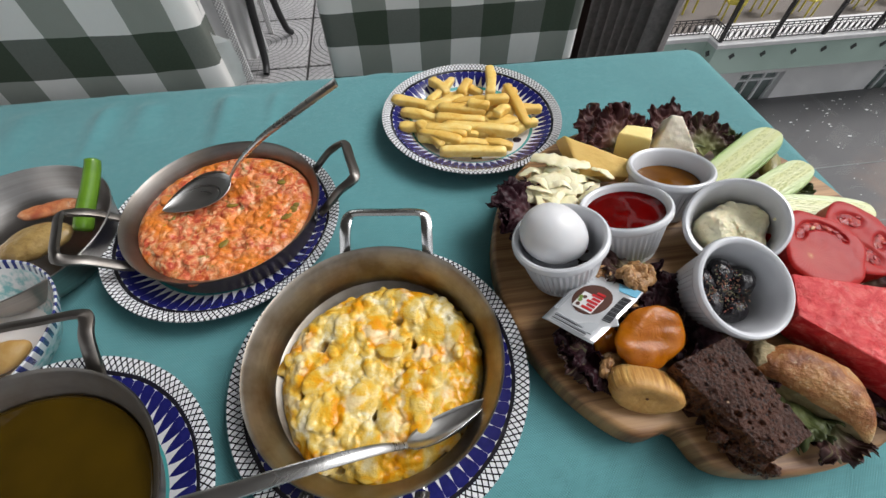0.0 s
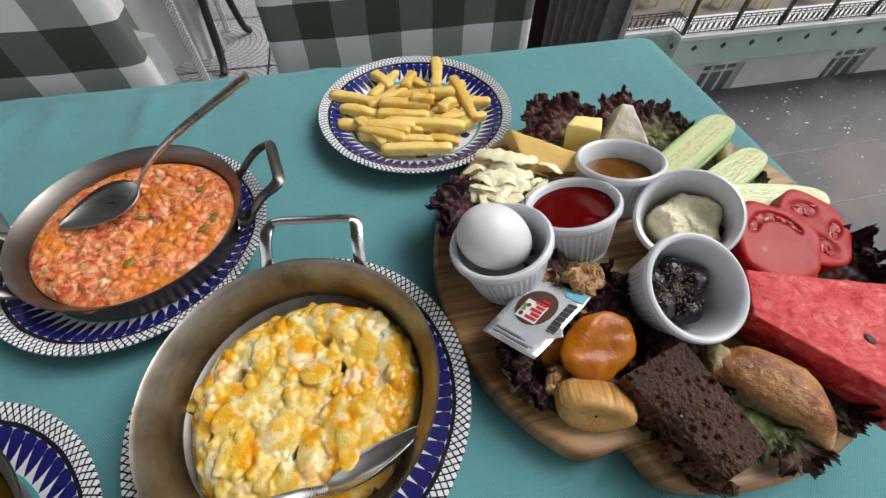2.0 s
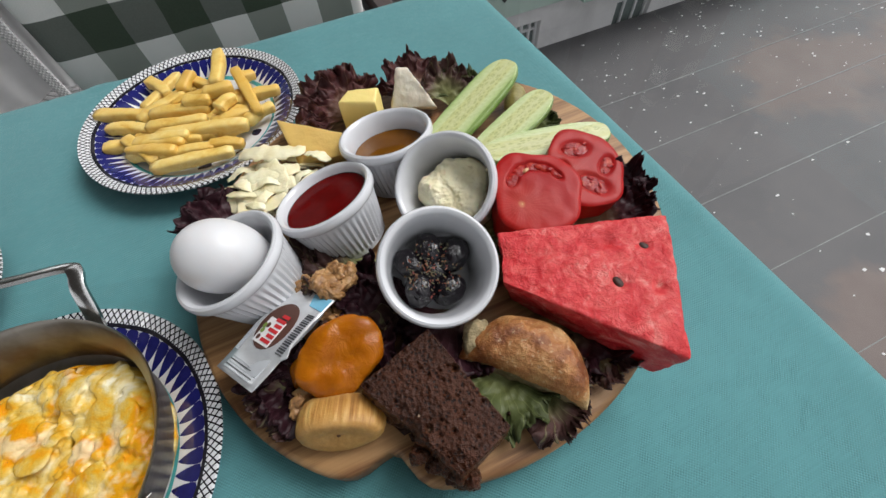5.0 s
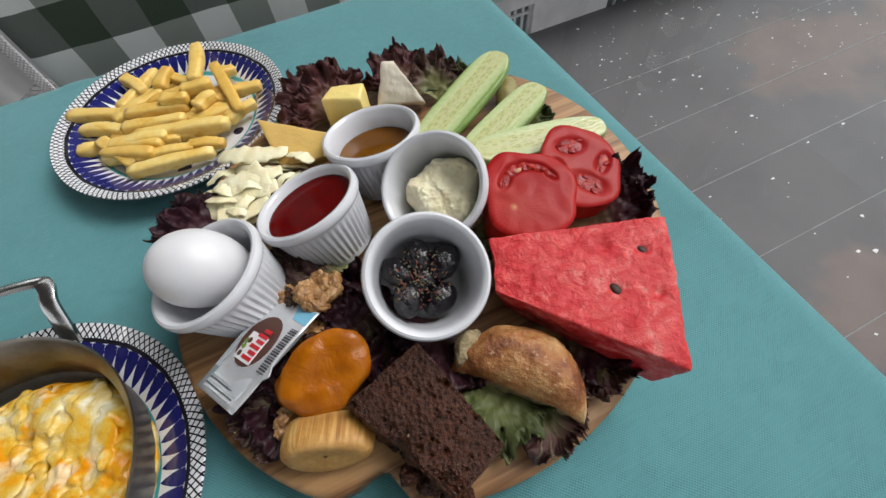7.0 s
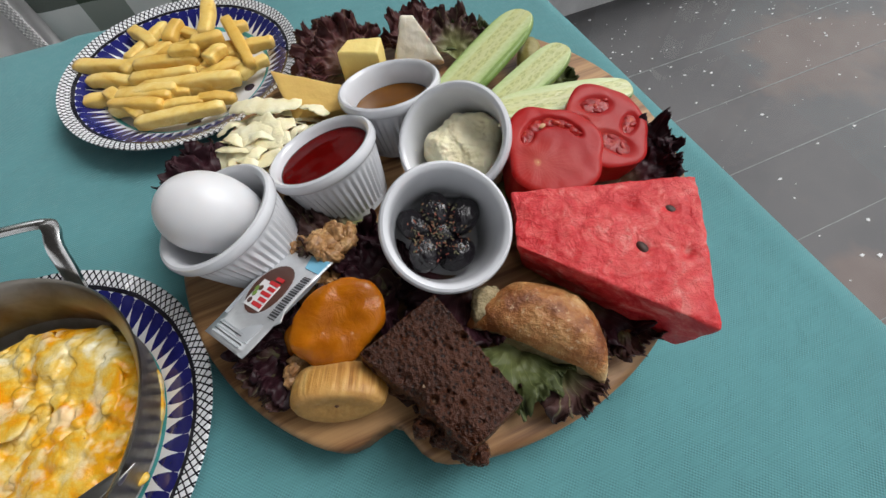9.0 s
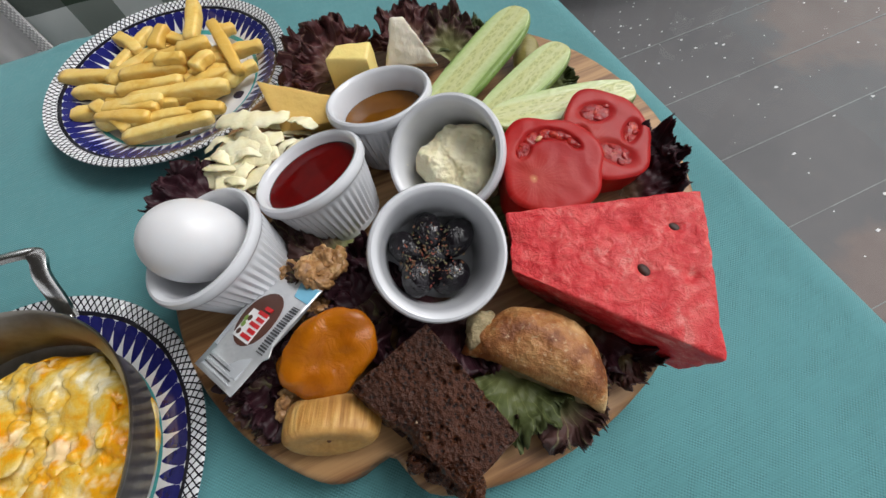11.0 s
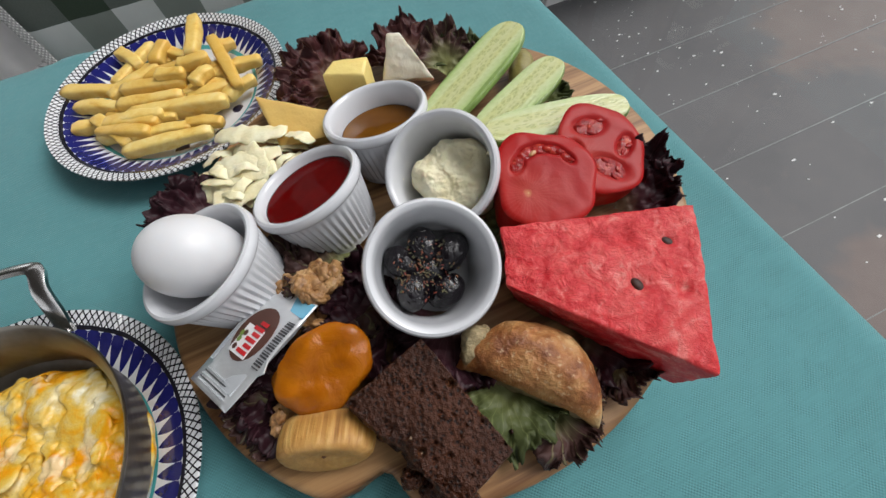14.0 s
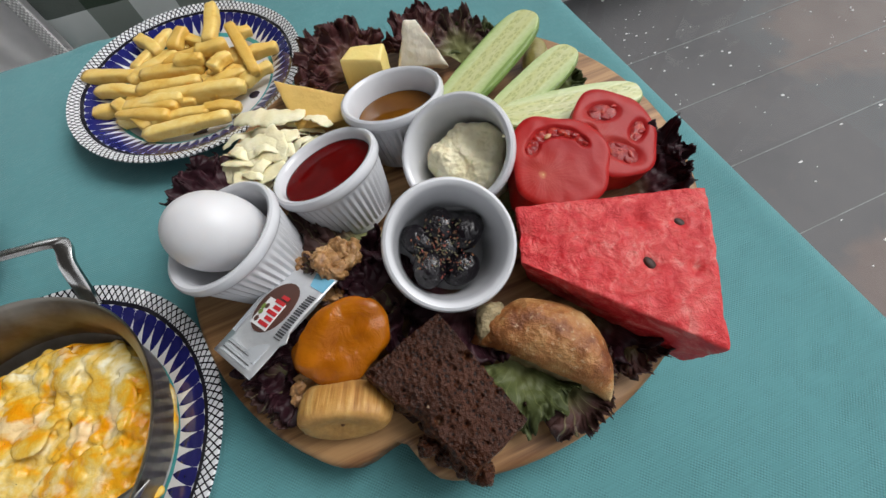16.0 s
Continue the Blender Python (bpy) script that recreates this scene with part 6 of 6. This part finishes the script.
def bun_cut():
    """The cut side under the crust."""
    bm = bmesh.new()
    top, low = [], []
    for i in range(41):
        u = i / 20 - 1
        h = min(0.0095 * (1 - abs(u) ** 6), 0.027 * max(0.0, 1 - abs(u) ** 2.6) ** 0.55)
        top.append(bm.verts.new((0.0338 * u, 0.0006 + 0.0009 * noise.noise(Vector((u * 9, 0, 1))), h)))
        low.append(bm.verts.new((0.0325 * u, 0.0035 + 0.0012 * noise.noise(Vector((u * 8, 0, 5))), -0.0035)))
    for i in range(40):
        bm.faces.new((low[i], low[i + 1], top[i + 1], top[i]))
    return bm


bun = thing("bread_roll", "cut piece of a golden seeded bread roll on lettuce", "bread", pose(0.0515, 0.2065, 0.7790) @ pose(0, 0, 0, 0, 0, -48) @ pose(0, 0, 0, -16, 0, 0))
part("crust", bun_mesh(), bun_mat, bun, smooth="all")
part("crumb", bun_cut(), bun_crumb, bun, "pale brown bread crumb", smooth="all")
part("torn_end", moved(lumpy(0.0085, 0.0115, 0.010, 4, 0.28, 130, 4), pose(-0.0275, 0.012, 0.010)), bun_crumb, bun, "torn greyish crumb end", smooth="all")


# dried fruit and nuts
def apricot_mesh():
    bm = lumpy(0.0236, 0.0180, 0.0066, 5, 0.09, 46, 3, 0.05)
    for v in bm.verts:
        if v.co.z > 0:
            v.co.z *= 1 - 0.55 * math.exp(-((v.co.x / 0.014) ** 2 + (v.co.y / 0.009) ** 2))
        v.co.z += 0.0005 * math.sin(v.co.x * 260 + 3 * math.sin(v.co.y * 200))
    return bm


single("dried_apricot", apricot_mesh(), apricot_mat, "translucent orange dried apricot on leaves", "apricot", pose(-0.0245, 0.2550, 0.7965) @ pose(0, 0, 0, 0, 0, 14) @ pose(0, 0, 0, 24, -4, 0), smooth="all")
single("dried_apricot", lumpy(0.012, 0.010, 0.006, 4, 0.12, 70, 8), apricot_mat, "second dried apricot half hidden under the first", "apricot", pose(-0.044, 0.2615, 0.7800, 15, 0, 60), smooth="all")


def fig_mesh():
    bm = bmesh.new()
    prof = [(0, 0.0075), (0.003, 0.0078), (0.010, 0.0088), (0.016, 0.0092), (0.0188, 0.0086), (0.0204, 0.0070), (0.0212, 0.0035), (0.0214, 0.0), (0.0212, -0.0035), (0.0204, -0.0070), (0.0188, -0.0086), (0.016, -0.0092), (0.008, -0.0088), (0, -0.0085)]
    b = lathe(prof, 150)
    for v in b.verts:
        a = math.atan2(v.co.y, v.co.x)
        r = math.hypot(v.co.x, v.co.y)
        k = 1 + 0.04 * math.sin(3 * a + 1) + (0.010 * math.sin(a * 23 + 3 * math.sin(a * 5)) + 0.007 * math.sin(a * 41 + 2 * math.sin(a * 3))) * min(1, max(0, (r - 0.012) / 0.006))
        v.co.x *= k
        v.co.y *= k * 0.58
    bm.free()
    return b


fig_n = Vector((-0.28, -0.84, 0.38)).normalized()
fig_x = Vector((0.91, -0.41, 0.0))
fig_x = (fig_x - fig_n * fig_x.dot(fig_n)).normalized()
fig = thing("dried_fig", "flattened pale brown dried fig leaning at the board's rim", "fig", Matrix.Translation((-0.0355, 0.2288, 0.7842)) @ Matrix((fig_x, fig_n.cross(fig_x), fig_n)).transposed().to_4x4())
part("flesh", fig_mesh(), fig_mat, fig, smooth="all")
part("eye", moved(lathe([(0, 0.0006), (0.0006, 0.0007), (0.0012, 0.0)], 10), pose(0.0, 0.0, 0.0074)), rye_crust, fig, "small dark eye", smooth="all")
part("stalk", moved(lathe([(0, 0.0026), (0.0010, 0.0024), (0.0016, 0.0004), (0.0020, 0.0)], 12), pose(0.0, 0.001, -0.0086, 180)), rye_crust, fig, "dried stalk end")


def walnut(x, y, z, s, a, seed):
    ob = thing("walnut", "light brown walnut kernel piece on lettuce", "walnut", pose(x, y, z, 10, 5, a), "walnut pieces")
    rnd = random.Random(seed)
    bms = []
    for k in range(11):
        t = k / 11 * 6.28
        r = s * (0.45 + 0.45 * rnd.random())
        bms.append(moved(lumpy(s * 0.46, s * 0.27, s * 0.34, 4, 0.22, 300, k + seed, 0.22), pose(r * math.cos(t), 0.75 * r * math.sin(t), s * 0.30 * rnd.random(), 60 * rnd.random(), 40 * rnd.random(), math.degrees(t) + 60)))
    bms.append(lumpy(s * 0.62, s * 0.5, s * 0.4, 3, 0.2, 160, seed))
    for b_ in bms:
        part("kernel_lobe", b_, walnut_mat, ob, smooth="all")
    return ob


walnut(-0.0165, 0.2965, 0.7965, 0.0130, 40, 1)
walnut(-0.0255, 0.2850, 0.7855, 0.0110, 100, 2)
walnut(-0.0460, 0.2440, 0.7820, 0.0110, 20, 3)
walnut(-0.0315, 0.3075, 0.7880, 0.0065, 20, 4)

# foil portion pack
m = Mat("foil", 0.33, 0.6)
m.color(m.ramp(m.noise(60.0, 3), (0.3, (0.62, 0.64, 0.66)), (0.7, (0.76, 0.77, 0.78))))
m.bump(m.noise(70.0, 3), 0.0012, 0.6)
foil = m.m
pack_brown = simple("brown_print", (0.075, 0.028, 0.018), 0.35)
pack_red = simple("red_print", (0.50, 0.015, 0.02), 0.35)
pack_white = simple("white_print", (0.70, 0.70, 0.70), 0.35)
pack_ink = simple("dark_print", (0.05, 0.05, 0.055), 0.4)
pack_blue = simple("blue_print", (0.16, 0.42, 0.58), 0.35)
pack_green = simple("green_print", (0.16, 0.26, 0.05), 0.4)
pack_grey = simple("grey_print", (0.42, 0.44, 0.46), 0.4)
px_ = Vector((0.836, 0.525, -0.13)).normalized()
py_ = Vector((-0.54, 0.68, -0.42))
py_ = (py_ - px_ * py_.dot(px_)).normalized()
pz_ = px_.cross(py_)
pack_turn = Matrix((px_, py_, pz_)).transposed().to_4x4()
pack = thing("spread_pack", "small foil portion pack of chocolate spread with barcode", "foil pack", Matrix.Translation((-0.0512, 0.2815, 0.7965)) @ pack_turn @ Matrix.Diagonal((0.92, 1.10, 1, 1)))


def bend(bm):
    for v in bm.verts:
        v.co.z += 0.0016 * math.sin(v.co.x * 70 + 0.6) + 0.0010 * math.sin(v.co.y * 120)
    return bm


def print_shape(outline, h, n=1):
    b = prism(outline, h, h + 0.0003)
    bmesh.ops.triangulate(b, faces=b.faces[:])
    bmesh.ops.subdivide_edges(b, edges=b.edges[:], cuts=2, use_grid_fill=True)
    return bend(b)


def rect(x0, y0, x1, y1):
    return [(x0, y0), (x1, y0), (x1, y1), (x0, y1)]


foil_outline = [(-0.031, 0.0165), (-0.031, -0.0165), (-0.012, -0.0175), (-0.009, -0.0205), (-0.004, -0.0175), (0.018, -0.0180), (0.031, -0.0165), (0.030, 0.0165), (0.012, 0.0175)]
b = prism(foil_outline, 0.0, 0.0005)
bmesh.ops.triangulate(b, faces=b.faces[:])
bmesh.ops.subdivide_edges(b, edges=b.edges[:], cuts=5, use_grid_fill=True)
part("foil_lid", bend(b), foil, pack, smooth="all")
part("tray", prism([(x * 0.78 - 0.001, y * 0.74) for x, y in foil_outline], -0.0048, -0.0010, 0.0012, 2), pack_grey, pack, "grey plastic tray")
oval = [(0.003 + 0.0155 * math.cos(k * 0.2618), 0.002 + 0.0108 * math.sin(k * 0.2618)) for k in range(24)]
part("label_oval", print_shape(oval, 0.0006), pack_brown, pack, "brown oval label")
part("label_patch", print_shape(rect(-0.010, -0.004, 0.006, 0.0085), 0.0010), pack_white, pack, "white label patch")
for k in range(6):
    x = -0.0085 + 0.0033 * k
    part("red_stroke", print_shape(rect(x, -0.0035, x + 0.0021, 0.0015 if k % 2 else 0.0032), 0.0014), pack_red, pack, "red print stroke")
for x, y, mm in ((-0.007, 0.006, pack_brown), (-0.003, 0.0066, pack_green), (0.001, 0.0055, pack_brown), (0.0, 0.0075, pack_green)):
    part("picture_spot", print_shape([(x + 0.0017 * math.cos(k * 1.05), y + 0.0013 * math.sin(k * 1.05)) for k in range(6)], 0.0014), mm, pack)
for k in range(19):
    x = -0.010 + 0.00145 * k
    part("barcode_bar", print_shape(rect(x, -0.0160, x + (0.0009 if k % 3 else 0.0005), -0.0108), 0.0007), pack_ink, pack)
for k in range(5):
    y = 0.0128 - 0.0 * k
    part("print_line", print_shape(rect(-0.0285 + 0.0016 * k, -0.010, -0.0279 + 0.0016 * k, 0.012), 0.0007), pack_ink if k % 2 else pack_grey, pack)
for k in range(3):
    part("print_line", print_shape(rect(-0.018, 0.0132 + 0.0011 * k, 0.012, 0.0137 + 0.0011 * k), 0.0007), pack_grey, pack)
part("blue_corner", print_shape([(0.0205, -0.0170), (0.0302, -0.0158), (0.0298, -0.002), (0.0215, -0.006)], 0.0007), pack_blue, pack, "blue printed corner")

# salad leaves
RL = "dark red frilly lettuce leaf under the food"
leaf("dark red frilly lettuce leaf behind the cheese", leaf_red, 0.042, 0.440, 0.776, 14, 30, 0.042, 0.046, 0.0062, 1, waves=13)
leaf("dark red frilly lettuce leaf behind the cheese", leaf_red, 0.036, 0.446, 0.775, 48, 16, 0.044, 0.046, 0.0058, 2, waves=12)
leaf("dark red frilly lettuce leaf behind the white cheese", leaf_red, 0.097, 0.450, 0.7745, 2, 22, 0.036, 0.040, 0.0065, 3, waves=13)
leaf("dark red frilly lettuce leaf behind the white cheese", leaf_mix, 0.115, 0.424, 0.776, -14, 26, 0.038, 0.038, 0.0062, 4, waves=12)
leaf("green frilly lettuce leaf behind the cucumber", leaf_green, 0.126, 0.420, 0.775, -28, 18, 0.033, 0.030, 0.0045, 5)
leaf("green lettuce leaf at the board's rim", leaf_green, 0.160, 0.374, 0.774, -65, 8, 0.022, 0.024, 0.004, 6)
leaf("very dark frilly lettuce beside the tomato", leaf_dark, 0.160, 0.282, 0.778, -75, 24, 0.033, 0.036, 0.0062, 7, waves=14)
leaf("very dark frilly lettuce beside the tomato", leaf_dark, 0.152, 0.276, 0.777, -100, 16, 0.032, 0.040, 0.0060, 8, waves=14)
leaf("green lettuce leaf under the tomato", leaf_green, 0.086, 0.310, 0.775, 190, 8, 0.036, 0.030, 0.0045, 9)
leaf("green lettuce leaf between ramekin and tomato", leaf_green, 0.096, 0.342, 0.775, 175, 8, 0.036, 0.030, 0.0045, 10)
leaf("dark red lettuce leaf under the melon", leaf_dark, 0.092, 0.220, 0.7745, 205, 8, 0.028, 0.040, 0.0042, 11, waves=12)
leaf("mottled lettuce leaf under the melon", leaf_mix, 0.100, 0.212, 0.7745, 222, 10, 0.027, 0.034, 0.0044, 12, waves=12)
leaf("green lettuce leaf under the bread roll", leaf_green, 0.050, 0.222, 0.7745, 165, 8, 0.036, 0.038, 0.0040, 13)
leaf("mottled green lettuce leaf under the bread roll", leaf_mix, 0.062, 0.205, 0.7745, 190, 6, 0.028, 0.036, 0.0036, 14)
leaf(RL, leaf_dark, -0.028, 0.264, 0.7735, 112, 2, 0.034, 0.034, 0.0062, 15, waves=13)
leaf(RL, leaf_dark, -0.042, 0.262, 0.7740, 112, 4, 0.034, 0.040, 0.0048, 31)
leaf(RL, leaf_mix, -0.046, 0.254, 0.7738, 100, 3, 0.030, 0.034, 0.0046, 32)
leaf("mottled lettuce leaf among the ramekins", leaf_mix, 0.012, 0.312, 0.775, 60, 3, 0.036, 0.044, 0.0050, 18, waves=12)
leaf("mottled lettuce leaf among the ramekins", leaf_mix, 0.008, 0.300, 0.776, 100, 10, 0.046, 0.050, 0.0060, 19, waves=12)
leaf("dark lettuce leaf beside the walnuts", leaf_dark, 0.018, 0.272, 0.777, 70, 10, 0.044, 0.044, 0.0058, 20, waves=10)
leaf("dark lettuce leaf beside the walnuts", leaf_dark, 0.006, 0.262, 0.776, 35, 16, 0.034, 0.040, 0.0050, 21, waves=10)
leaf("mottled lettuce leaf under the ramekins", leaf_mix, -0.014, 0.312, 0.7755, 60, 5, 0.036, 0.036, 0.0050, 22, waves=11)
leaf("dark red frilly lettuce beside the egg", leaf_dark, -0.060, 0.368, 0.775, 60, 18, 0.042, 0.044, 0.0058, 23, waves=13)
leaf("dark red frilly lettuce beside the egg", leaf_dark, -0.056, 0.372, 0.775, 95, 16, 0.042, 0.044, 0.0058, 24, waves=13)
leaf("dark lettuce leaf between bread and ramekin", leaf_dark, 0.045, 0.262, 0.7745, 130, 4, 0.050, 0.050, 0.0045, 25, waves=11)
